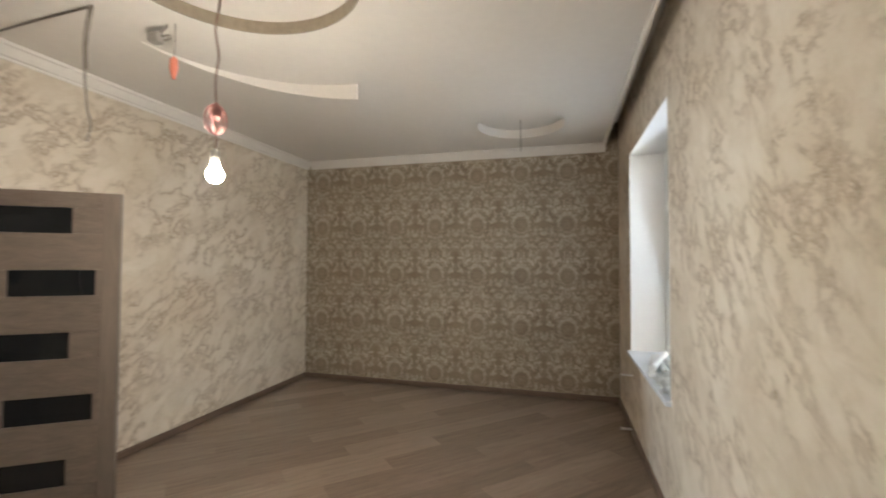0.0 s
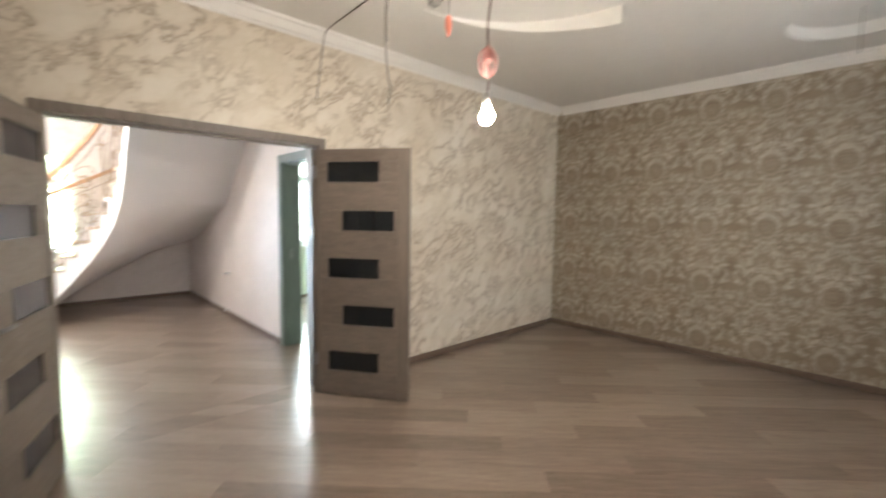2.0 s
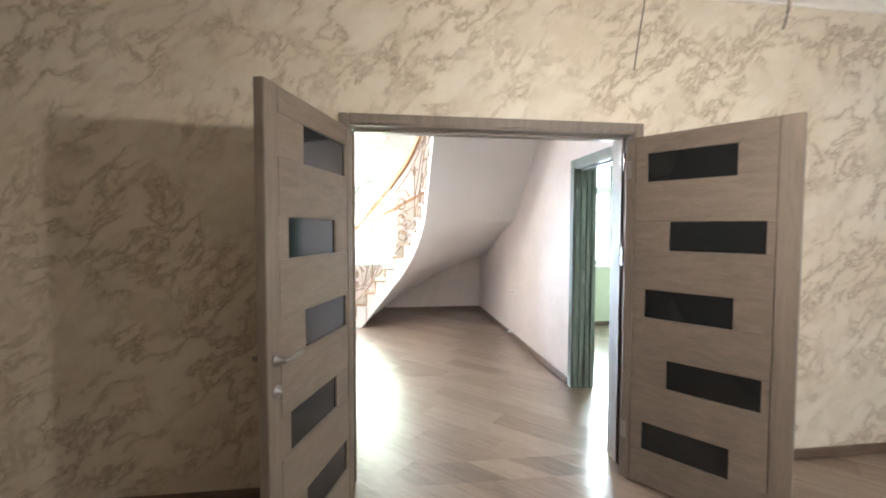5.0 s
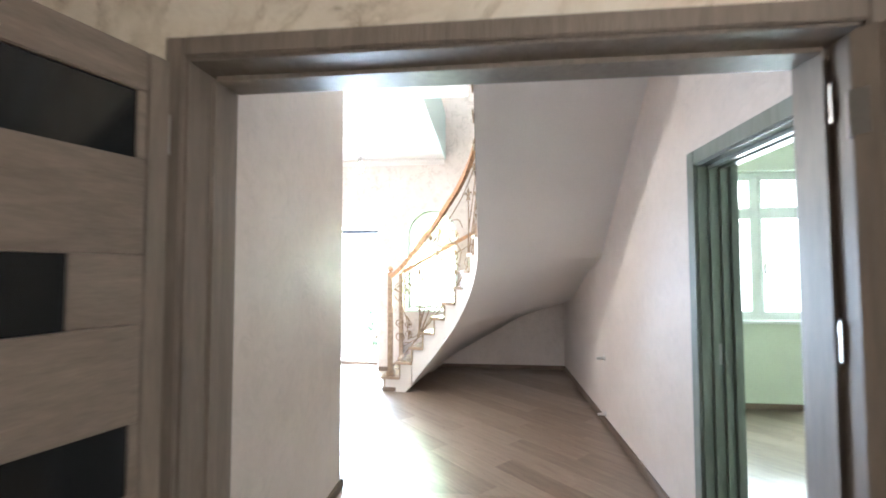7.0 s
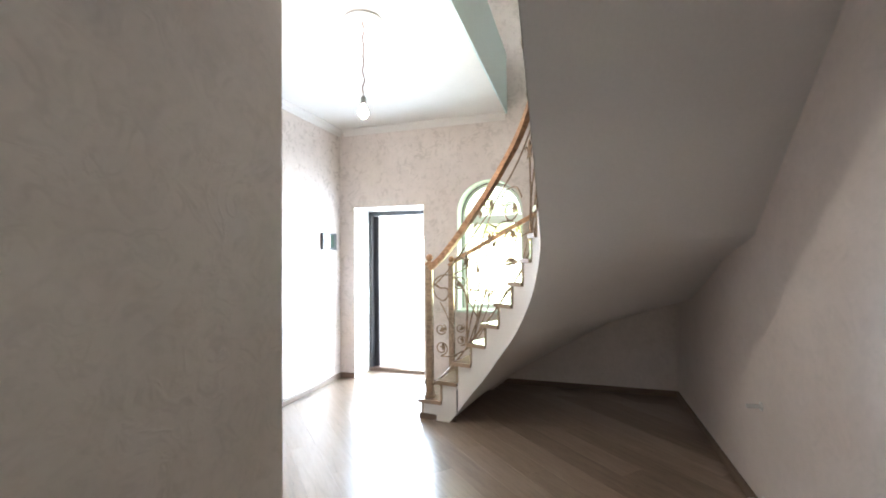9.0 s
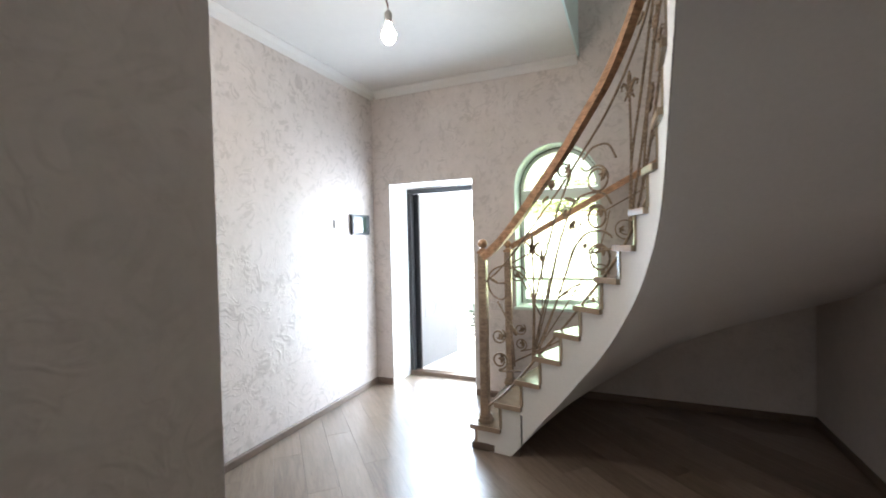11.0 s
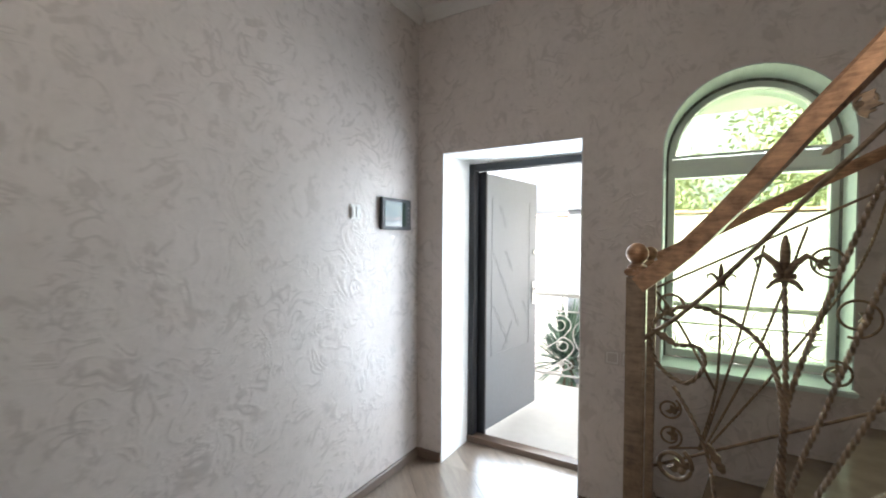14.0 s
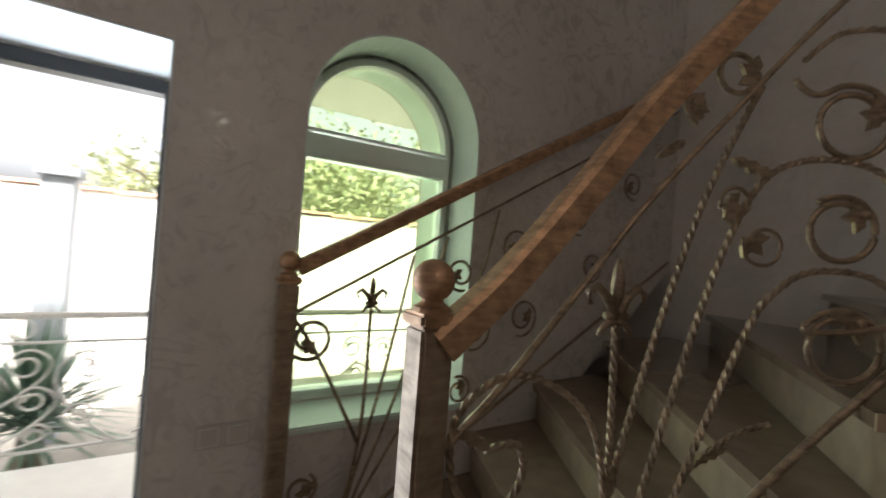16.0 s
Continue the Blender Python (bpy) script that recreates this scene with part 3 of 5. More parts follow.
# rim of the round recess and the tapering crescent step
bm = bmesh.new()
n = 96
for k in range(n):
    a0, a1 = 2 * math.pi * k / n, 2 * math.pi * (k + 1) / n
    for (ra, rb) in ((0.600, 0.612),):
        p = [(-1.30 + r * math.cos(a), 2.30 + r * math.sin(a)) for r, a in ((ra, a0), (rb, a0), (rb, a1), (ra, a1))]
        prism(bm, p, "z", CEIL - 0.003, CEIL + 0.068)
setting("ceiling_recess_rim", bm, M_RIM, "dark unpainted rim of the round ceiling recess", "trim")
bm = bmesh.new()
n = 60
CXC, CYC, CRR = -1.279, 2.592, 1.08
for k in range(n):
    f0, f1 = k / n, (k + 1) / n
    a0, a1 = radians(172 - 79 * f0), radians(172 - 79 * f1)
    h0, h1 = 0.004 + 0.115 * f0, 0.004 + 0.115 * f1
    q = []
    for r, a, h in ((CRR, a0, h0), (CRR, a1, h1), (CRR + 0.014, a1, h1), (CRR + 0.014, a0, h0)):
        q.append((CXC + r * math.cos(a), CYC + r * math.sin(a), h))
    lo = [bm.verts.new((x, y, CEIL - h)) for x, y, h in q]
    hi = [bm.verts.new((x, y, CEIL + 0.002)) for x, y, h in q]
    bm.faces.new(lo)
    for i in range(4):
        bm.faces.new((lo[i], lo[(i + 1) % 4], hi[(i + 1) % 4], hi[i]))
setting("ceiling_crescent", bm, M_CROWN, "pale tapering crescent step in the ceiling", "trim")

# crown moulding and baseboards
CROWN = [(0.0, 0.0), (0.0, -0.095), (0.012, -0.095), (0.016, -0.082), (0.032, -0.074), (0.050, -0.050), (0.066, -0.026), (0.082, -0.018), (0.086, 0.0)]


def moulding(name, material, profile, x0, y0, x1, y1, nx, ny, z, label, category):
    """Runs a profile of (out, up) points along a wall."""
    bm = bmesh.new()
    ends = []
    for x, y in ((x0, y0), (x1, y1)):
        ends.append([bm.verts.new((x + nx * o, y + ny * o, z + u)) for o, u in profile])
    for i in range(len(profile)):
        j = (i + 1) % len(profile)
        bm.faces.new((ends[0][i], ends[0][j], ends[1][j], ends[1][i]))
    bm.faces.new(ends[0][::-1])
    bm.faces.new(ends[1])
    return setting(name, bm, material, label, category)


moulding("crown_door_wall", M_CROWN, CROWN, XD, YS, XD, YN, 1, 0, CEIL, "white stepped crown moulding", "moulding")
moulding("crown_damask_wall", M_CROWN, CROWN, XD + 0.08, YN, XW - 0.14, YN, 0, -1, CEIL, "white stepped crown moulding", "moulding")
moulding("crown_south_wall", M_CROWN, CROWN, XD + 0.08, YS, XW - 0.14, YS, 0, 1, CEIL, "white stepped crown moulding", "moulding")
COVE = [(0.0, 0.0), (0.0, -0.07), (0.01, -0.07), (0.03, -0.035), (0.07, -0.01), (0.07, 0.0)]
moulding("cove_hall_left", M_HCEIL, COVE, XF, YL, STUBX, YL, 0, 1, HCEIL, "white coved ceiling edge", "moulding")
moulding("cove_hall_front", M_HCEIL, COVE, XF, YL + 0.06, XF, 0.92, 1, 0, HCEIL, "white coved ceiling edge", "moulding")
SKIRT = [(0.0, 0.0), (0.0, 0.058), (0.008, 0.058), (0.016, 0.046), (0.020, 0.0)]
for nm, x0, y0, x1, y1, nx, ny in (
        ("door_wall", XD, DY1 + 0.055, XD, YN, 1, 0), ("door_wall_south", XD, YS, XD, DY0 - 0.055, 1, 0), ("damask_wall", XD + 0.018, YN, XW - 0.018, YN, 0, -1),
        ("window_wall", XW, YS, XW, YN, -1, 0), ("corridor", STUBX, STUBY, XDH, STUBY, 0, 1), ("corridor_end", STUBX, STUBY - 0.3, STUBX, STUBY + 0.018, -1, 0),
        ("hall_left", XF, YL, STUBX, YL, 0, 1), ("front_left", XF, YL + 0.018, XF, FD0, 1, 0), ("front_middle", XF, FD1, XF, 0.20, 1, 0),
        ("hall_right", XN, YR, GX0 - 0.09, YR, 0, -1), ("under_stair", XN, 0.60, XN, YR - 0.018, 1, 0), ("green_room_front", GXF, YR + 0.23, GXF, GYF, 1, 0)):
    moulding("baseboard_" + nm, M_BASE, SKIRT, x0, y0, x1, y1, nx, ny, 0.004, "dark brown wooden baseboard", "baseboard")
slab("front_door_threshold", M_BASE, "dark brown strip at the front door sill", "threshold", (-8.83, FD0 + 0.002, 0.001, -8.74, FD1 - 0.002, 0.045))
# added past the hall's end so no sun reaches the open front door
slab("house_outer_wall_side", M_YARD, "plain pale unseen wall added to keep sun off the front door", "wall", (XFO, -7.0, -0.45, -8.6, YL - 0.2, 6.2))
# unseen wall, added to keep sun and sky off the living window
slab("neighbour_wall", M_YARD, "plain pale unseen wall added to shade the living room window", "wall", (2.7, -4, -0.45, 2.95, 13, 6.8))
slab("subfloor", M_SOIL, "screed under the laminate", "floor", (XFO, YS - 0.2, -0.2, 1.4, 6.3, -0.012))


# ---- doors ----
def door_leaf(name, at, rz, width, shift, material_h, material_v, label, handle_side=True):
    """A leaf that runs along its local x from the hinge, with five staggered glass panels."""
    d = holder(name, at, rz)
    tagged(d, label, "door")
    H, T = 2.0, 0.02
    zs = [(0.215 + 0.384 * k, 0.375 + 0.384 * k) for k in range(5)]
    bm = bmesh.new()
    box(bm, 0.0, -T, 0.01, 0.05, T, 0.01 + H, 0.003)
    part("hinge_stile", bm, material_v, d)
    bm = bmesh.new()
    box(bm, width - 0.09, -T, 0.01, width, T, 0.01 + H, 0.003)
    part("lock_stile", bm, material_v, d)
    rails = [0.01] + [z for pair in zs for z in pair] + [0.01 + H]
    for a, b in zip(rails[0::2], rails[1::2]):
        bm = bmesh.new()
        box(bm, 0.0515, -T + 0.002, a, width - 0.0915, T - 0.002, b, 0.003)
        part("rail", bm, material_h, d)
    for i, (a, b) in enumerate(zs):
        odd = i % 2 == 0
        g0 = shift if odd else shift + 0.125
        g1 = g0 + 0.43
        bm = bmesh.new()
        box(bm, g0, -0.008, a + 0.001, g1, 0.008, b - 0.001)
        part("glass_panel", bm, M_BLACKGLASS, d, "glossy black glass panel")
        for f0, f1 in ((0.052, g0 - 0.001), (g1 + 0.001, width - 0.092)):
            if f1 - f0 > 0.01:
                bm = bmesh.new()
                box(bm, f0, -T + 0.004, a + 0.001, f1, T - 0.004, b - 0.001)
                part("filler_panel", bm, material_h, d)
    if handle_side:
        for s in (1, -1):
            bm = bmesh.new()
            lathe(bm, [(0.025, 0), (0.025, 0.006), (0.012, 0.008), (0.010, 0.045), (0.0105, 0.05)], sides=16)
            tube(bm, [(0, 0, 0.045), (-0.03, 0, 0.047), (-0.12, 0, 0.042)], 0.009, 8)
            bmesh.ops.transform(bm, matrix=Matrix.Translation((width - 0.055, s * T, 1.0)) @ Euler((radians(-90 * s), 0, 0)).to_matrix().to_4x4(), verts=bm.verts)
            part("door_handle", bm, M_STRIKE, d, "brushed chrome lever handle", True)
            bm = bmesh.new()
            lathe(bm, [(0.025, 0), (0.025, 0.006), (0.010, 0.008), (0.009, 0.02)], sides=16)
            bmesh.ops.transform(bm, matrix=Matrix.Translation((width - 0.055, s * T, 0.88)) @ Euler((radians(-90 * s), 0, 0)).to_matrix().to_4x4(), verts=bm.verts)
            part("lock_knob", bm, M_STRIKE, d, "round chrome thumb turn", True)
    for z in (0.25, 1.78):
        bm = bmesh.new()
        lathe(bm, [(0.008, 0), (0.008, 0.10)], (-0.006, 0.0, z), 10)
        box(bm, -0.006, -0.018, z, 0.03, -0.0205, z + 0.1)
        part("hinge", bm, M_STRIKE, d, "small chrome hinge")
    return d


door_leaf("double_door_leaf", (-3.193, 2.328, 0), 35.5, 0.80, 0.118, M_DOOR, M_DOORX, "open grey-oak door leaf with five black glass panels", False)
door_leaf("double_door_leaf", (-3.160, 0.724, 0), -17.5, 0.79, 0.072, M_DOOR, M_DOORX, "open grey-oak door leaf with black glass panels and lever handle")


def frame_x(name, y0, y1, h, xa, xb, material, label):
    """Jambs, head and casings of a doorway through a wall that faces x."""
    d = tagged(holder(name), label, "door frame", kind="structure")
    t, c = 0.03, 0.050
    for nm, b in (("jamb", (xa, y0 - 0.018, 0, xb, y0 + t - 0.018, h)), ("jamb", (xa, y1 - t + 0.018, 0, xb, y1 + 0.018, h)), ("head", (xa, y0 - 0.018, h - 0.012, xb, y1 + 0.018, h + 0.018))):
        bm = bmesh.new()
        box(bm, *b, 0.002)
        part(nm, bm, material, d)
    for xo, s in ((max(xa, xb), 1), (min(xa, xb), -1)):
        for nm, b in (("casing", (xo, y0 - c, 0, xo + s * 0.014, y0 + 0.004, h + c)), ("casing", (xo, y1 - 0.004, 0, xo + s * 0.014, y1 + c, h + c)), ("casing", (xo, y0 + 0.004, h - 0.004, xo + s * 0.0135, y1 - 0.004, h + c))):
            bm = bmesh.new()
            box(bm, *b, 0.004)
            part(nm, bm, material, d)
    # rebate against which the leaves close
    bm = bmesh.new()
    xm = (xa + xb) / 2
    box(bm, xm - 0.02, y0 + 0.012, 0, xm + 0.02, y0 + 0.026, h - 0.026)
    box(bm, xm - 0.02, y1 - 0.026, 0, xm + 0.02, y1 - 0.012, h - 0.026)
    box(bm, xm - 0.02, y0 + 0.026, h - 0.026, xm + 0.02, y1 - 0.026, h - 0.012)
    part("stop", bm, material, d)
    return d


frame_x("doorway_frame", DY0, DY1, DH, XDH - 0.001, XD + 0.001, M_DOORX, "grey-oak frame and casing of the double doorway")
for z in (1.265, 1.85):
    bm = bmesh.new()
    box(bm, XD - 0.110, DY1 - 0.016, z, XD - 0.080, DY1 - 0.013, z + 0.10, 0.001)
    box(bm, XD - 0.084, DY1 - 0.022, z, XD - 0.077, DY1 - 0.013, z + 0.10, 0.001)
    tagged(finish("frame_hinge", bm, M_CHROME), "small chrome hinge plate on the door frame", "hinge", "frame hinges")

# the green room's doorway: frame through the wall with stepped extension jambs
gd = tagged(holder("green_doorway_frame"), "grey-green wooden frame of the side doorway", "door frame", kind="structure")
for x0, x1 in ((GX0 - 0.075, GX0 + 0.004), (GX1 - 0.004, GX1 + 0.075)):
    bm = bmesh.new()
    box(bm, x0, YR - 0.016, 0, x1, YR, GH + 0.075, 0.004)
    part("casing", bm, M_GREENDOOR, gd)
bm = bmesh.new()
box(bm, GX0 + 0.004, YR - 0.0155, GH - 0.004, GX1 - 0.004, YR, GH + 0.075, 0.004)
part("casing", bm, M_GREENDOOR, gd)
for x0, x1 in ((GX0 - 0.018, GX0 + 0.012), (GX1 - 0.012, GX1 + 0.018)):
    bm = bmesh.new()
    box(bm, x0, YR - 0.001, 0, x1, YR + 0.205, GH)
    part("jamb", bm, M_GREENDOOR, gd)
    for yy in (0.05, 0.105, 0.155):
        bm = bmesh.new()
        s = 1 if x0 < -4.2 else -1
        xe = x1 if s > 0 else x0
        box(bm, xe, YR + yy, 0, xe + s * (0.012 + yy * 0.05), YR + yy + 0.028, GH - 0.012, 0.002)
        part("stop", bm, M_GREENDOOR, gd)
bm = bmesh.new()
box(bm, GX0 - 0.018, YR - 0.001, GH - 0.012, GX1 + 0.018, YR + 0.205, GH + 0.018)
for yy in (0.05, 0.105):
    box(bm, GX0 + 0.012, YR + yy, GH - 0.03, GX1 - 0.012, YR + yy + 0.028, GH - 0.012)
part("head", bm, M_GREENDOOR, gd)
bm = bmesh.new()
box(bm, GX0 + 0.012, YR + 0.08, 0.985, GX0 + 0.0145, YR + 0.10, 1.095)
for z in (1.0, 1.05):
    box(bm, GX0 + 0.0145, YR + 0.084, z, GX0 + 0.0150, YR + 0.096, z + 0.03)
part("strike_plate", bm, M_STRIKE, gd, "chrome strike plate")

# dark side door standing open along the left of the hall
sd = tagged(holder("side_door", (-5.20, -1.15, 0), 0), "open dark grey-brown door with black glass panels", "door")
SDX, SDY = -0.435, 0.50
ang = math.degrees(math.atan2(SDY, SDX))
sd.matrix_world = pose(-5.225, -1.155, 0, 0, 0, ang)
W = math.hypot(SDX, SDY) - 0.015
bm = bmesh.new()
box(bm, W - 0.11, -0.02, 0.01, W, 0.02, 2.01, 0.004)
part("lock_stile", bm, M_DARKDOOR, sd)
bm = bmesh.new()
box(bm, 0, -0.02, 0.01, 0.05, 0.02, 2.01, 0.004)
part("hinge_stile", bm, M_DARKDOOR, sd)
zs = [0.01, 0.18, 0.355, 0.53, 0.70, 0.91, 1.08, 1.29, 1.46, 1.695, 1.87, 2.01]
for i, (a, b) in enumerate(zip(zs, zs[1:])):
    bm = bmesh.new()
    if i % 2 == 0:
        box(bm, 0.051, -0.018, a, W - 0.111, 0.018, b, 0.003)
        part("rail", bm, M_DARKDOOR, sd)
    else:
        end = W - 0.111 if i in (3, 7) else W - 0.236
        box(bm, 0.051, -0.008, a + 0.001, end, 0.008, b - 0.001)
        part("glass_panel", bm, M_BLACKGLASS, sd, "glossy black glass panel")
        if end < W - 0.2:
            bm = bmesh.new()
            box(bm, end + 0.001, -0.015, a + 0.001, W - 0.111, 0.015, b - 0.001, 0.002)
            part("filler_panel", bm, M_DARKDOOR, sd)
for s in (1, -1):
    bm = bmesh.new()
    box(bm, W - 0.073, s * 0.020, 0.975, W - 0.025, s * 0.025, 1.165, 0.003)
    part("handle_plate", bm, M_DARKDOOR, sd, "long handle plate")
    bm = bmesh.new()
    for b in ((W - 0.075, 0.973, W - 0.071, 1.167), (W - 0.027, 0.973, W - 0.023, 1.167), (W - 0.071, 1.163, W - 0.027, 1.167), (W - 0.071, 0.973, W - 0.027, 0.977)):
        box(bm, b[0], s * 0.0205, b[1], b[2], s * 0.0275, b[3], 0.001)
    part("plate_rim", bm, M_STRIKE, sd, "bright chrome rim")
    bm = bmesh.new()
    tube(bm, [(W - 0.048, s * 0.024, 1.02), (W - 0.048, s * 0.032, 1.02)], 0.012, 14)
    box(bm, W - 0.052, s * 0.032, 1.005, W - 0.044, s * 0.044, 1.035, 0.002)
    part("thumb_turn", bm, M_STRIKE, sd, "small chrome thumb turn")
    bm = bmesh.new()
    tube(bm, [(W - 0.055, s * 0.025, 1.09), (W - 0.055, s * 0.065, 1.09), (W - 0.075, s * 0.072, 1.09), (W - 0.17, s * 0.068, 1.088)], 0.009, 8)
    part("door_handle", bm, M_STRIKE, sd, "chrome lever handle", True)

# front door: dark steel frame, leaf opened outwards
fd = tagged(holder("front_door_frame"), "dark steel frame of the front doorway", "door frame", kind="structure")
for b in ((-8.83, FD0, 0.045, -8.75, FD0 + 0.05, FDH - 0.02), (-8.83, FD1 - 0.03, 0.045, -8.75, FD1, FDH - 0.02), (-8.83, FD0 + 0.05, FDH - 0.07, -8.75, FD1 - 0.03, FDH - 0.02)):
    bm = bmesh.new()
    box(bm, *b, 0.004)
    part("frame_bar", bm, M_BLACK, fd)
slab("front_door_reveal", M_WHITE, "white painted reveal of the front doorway", "door reveal",
     (-8.88, FD0 + 0.001, 0, XF + 0.002, FD0 + 0.007, FDH - 0.004), (-8.88, FD1 - 0.007, 0, XF + 0.002, FD1 - 0.001, FDH - 0.004), (-8.88, FD0 + 0.007, FDH - 0.008, XF + 0.002, FD1 - 0.007, FDH - 0.003))
leaf = tagged(holder("front_door", (-8.86, -0.945, 0), 171), "open grey embossed steel front door", "door")
bm = bmesh.new()
box(bm, 0.0, -0.03, 0.03, 0.88, 0.03, 2.04, 0.004)
part("leaf", bm, M_GREYDOOR, leaf)
bm = bmesh.new()
box(bm, -0.02, -0.075, 0.03, 0.0, 0.05, 2.04, 0.003)
part("edge_strip", bm, M_BLACK, leaf, "black rubber edge strip")
for yy in (0.030, -0.033):
    bm = bmesh.new()
    x0, z0, x1, z1 = 0.13, 0.60, 0.75, 1.86
    for b in ((x0, yy, z0, x0 + 0.012, yy + 0.003, z1), (x1 - 0.012, yy, z0, x1, yy + 0.003, z1), (x0 + 0.012, yy, z1 - 0.012, x1 - 0.012, yy + 0.003, z1), (x0 + 0.012, yy, z0, x1 - 0.012, yy + 0.003, z0 + 0.012)):
        box(bm, *b, 0.0012)
    part("embossed_panel", bm, M_GREYDOOR, leaf)
# slanting embossed ribs in pairs across the panel
for yy in (0.0285, -0.0285):
    for x0, z0, x1, z1 in ((0.24, 1.80, 0.34, 1.63), (0.15, 1.42, 0.36, 1.08), (0.33, 1.44, 0.44, 1.26), (0.15, 1.00, 0.38, 0.66), (0.38, 1.04, 0.56, 0.78), (0.62, 1.00, 0.73, 0.82), (0.30, 0.62, 0.44, 0.84)):
        bm = bmesh.new()
        tube(bm, [(x0, yy, z0), (x1, yy, z1)], 0.0035, 6)
        tube(bm, [(x0 + 0.022, yy, z0 + 0.004), (x1 + 0.018, yy, z1 + 0.012)], 0.0028, 6)
        part("embossed_rib", bm, M_GREYDOOR, leaf)
for yy in (0.036, -0.036):
    bm = bmesh.new()
    box(bm, 0.79, yy - 0.006, 0.95, 0.84, yy + 0.006, 1.15, 0.004)
    plate = part("handle_plate", bm, M_CHROME, leaf, "chrome handle plate")
    bm = bmesh.new()
    s = 1 if yy > 0 else -1
    tube(bm, [(0.815, yy, 1.08), (0.815, yy + s * 0.045, 1.08), (0.70, yy + s * 0.045, 1.08)], 0.009, 8)
    part("door_handle", bm, M_CHROME, plate, "chrome lever handle", True)
    bm = bmesh.new()
    tube(bm, [(0.80, yy, 1.42), (0.80, yy + s * 0.02, 1.42)], 0.02, 14)
    part("upper_lock", bm, M_CHROME, leaf, "round chrome lock cover")
bm = bmesh.new()
tube(bm, [(0.44, 0.028, 1.55), (0.44, 0.040, 1.55)], 0.012, 14)
part("peephole", bm, M_CHROME, leaf, "small chrome peephole")


# ---- windows ----
def window(name, axis, plane, a0, a1, z0, z1, mullions, transoms, frame_mat, glass_mat, label, sash=True):
    """A framed window in the plane x = plane, from a0 to a1 along y."""
    w = tagged(holder(name), label, "window", kind="structure")
    f, d = 0.055, 0.035
    bm = bmesh.new()
    for b in ((plane - d, a0, z0, plane + d, a0 + f, z1), (plane - d, a1 - f, z0, plane + d, a1, z1), (plane - d, a0 + f, z0, plane + d, a1 - f, z0 + f), (plane - d, a0 + f, z1 - f, plane + d, a1 - f, z1)):
        box(bm, *b, 0.004)
    part("window_frame", bm, frame_mat, w)
    ys = [a0 + f] + [v for m in mullions for v in (m - 0.03, m + 0.03)] + [a1 - f]
    zz = [z0 + f] + [v for m in transoms for v in (m - 0.03, m + 0.03)] + [z1 - f]
    for m in mullions:
        bm = bmesh.new()
        box(bm, plane - d, m - 0.03, z0 + f, plane + d, m + 0.03, z1 - f, 0.004)
        part("mullion", bm, frame_mat, w)
    for m in transoms:
        for y0, y1 in zip(ys[0::2], ys[1::2]):
            bm = bmesh.new()
            box(bm, plane - d, y0, m - 0.03, plane + d, y1, m + 0.03, 0.004)
            part("transom", bm, frame_mat, w)
    for y0, y1 in zip(ys[0::2], ys[1::2]):
        for b0, b1 in zip(zz[0::2], zz[1::2]):
            bm = bmesh.new()
            box(bm, plane - 0.004, y0, b0, plane + 0.004, y1, b1)
            p = part("pane", bm, glass_mat, w, "clear glass pane")
            p.visible_shadow = False
            if sash:
                s = 0.035
                bm = bmesh.new()
                for b in ((y0, b0, y0 + s, b1), (y1 - s, b0, y1, b1), (y0 + s, b0, y1 - s, b0 + s), (y0 + s, b1 - s, y1 - s, b1)):
                    box(bm, plane - 0.028, b[0], b[1], plane + 0.044, b[2], b[3], 0.004)
                part("sash", bm, frame_mat, w)
    return w


window("window_1", "x", XWO - 0.06, WY0 + 0.01, WY1 - 0.01, WZ0 + 0.05, WZ1 - 0.01, [4.37], [2.10], M_PVC, M_GLASS, "white PVC window in the living room")
gw = window("window_2", "x", GXF - 0.16, GW0, GW1, GWZ0 + 0.03, GWZ1, [4.47], [2.09], M_PVC, M_GLASS, "white PVC window in the green room")
bm = bmesh.new()
box(bm, GXF - 0.14, GW0 - 0.03, GWZ0 - 0.001, GXF + 0.05, GW1 + 0.03, GWZ0 + 0.029, 0.006)
part("window_sill", bm, M_PVC, gw, "white plastic window sill")
bm = bmesh.new()
box(bm, GXF - 0.115, 4.53, 1.42, GXF - 0.09, 4.555, 1.54, 0.004)
part("window_handle", bm, M_CHROME, gw, "small silver window handle")

# arched window
aw = tagged(holder("window_3"), "arched window with a pale mint frame and green-tinted glass", "window", kind="structure")
XA = -8.62


def arch_line(grow, n=28):
    r = AR + grow
    return [(AYC - r * math.cos(math.pi * k / n), AZS + r * math.sin(math.pi * k / n)) for k in range(n + 1)]


def arch_band(bm, g0, g1, z0, x0, x1):
    """A band between two concentric arches, with straight legs down to z0."""
    a = [(AY0 - g0, z0)] + arch_line(g0) + [(AY1 + g0, z0)]
    b = [(AY0 - g1, z0)] + arch_line(g1) + [(AY1 + g1, z0)]
    for i in range(len(a) - 1):
        prism(bm, [a[i], a[i + 1], b[i + 1], b[i]], "x", x0, x1)


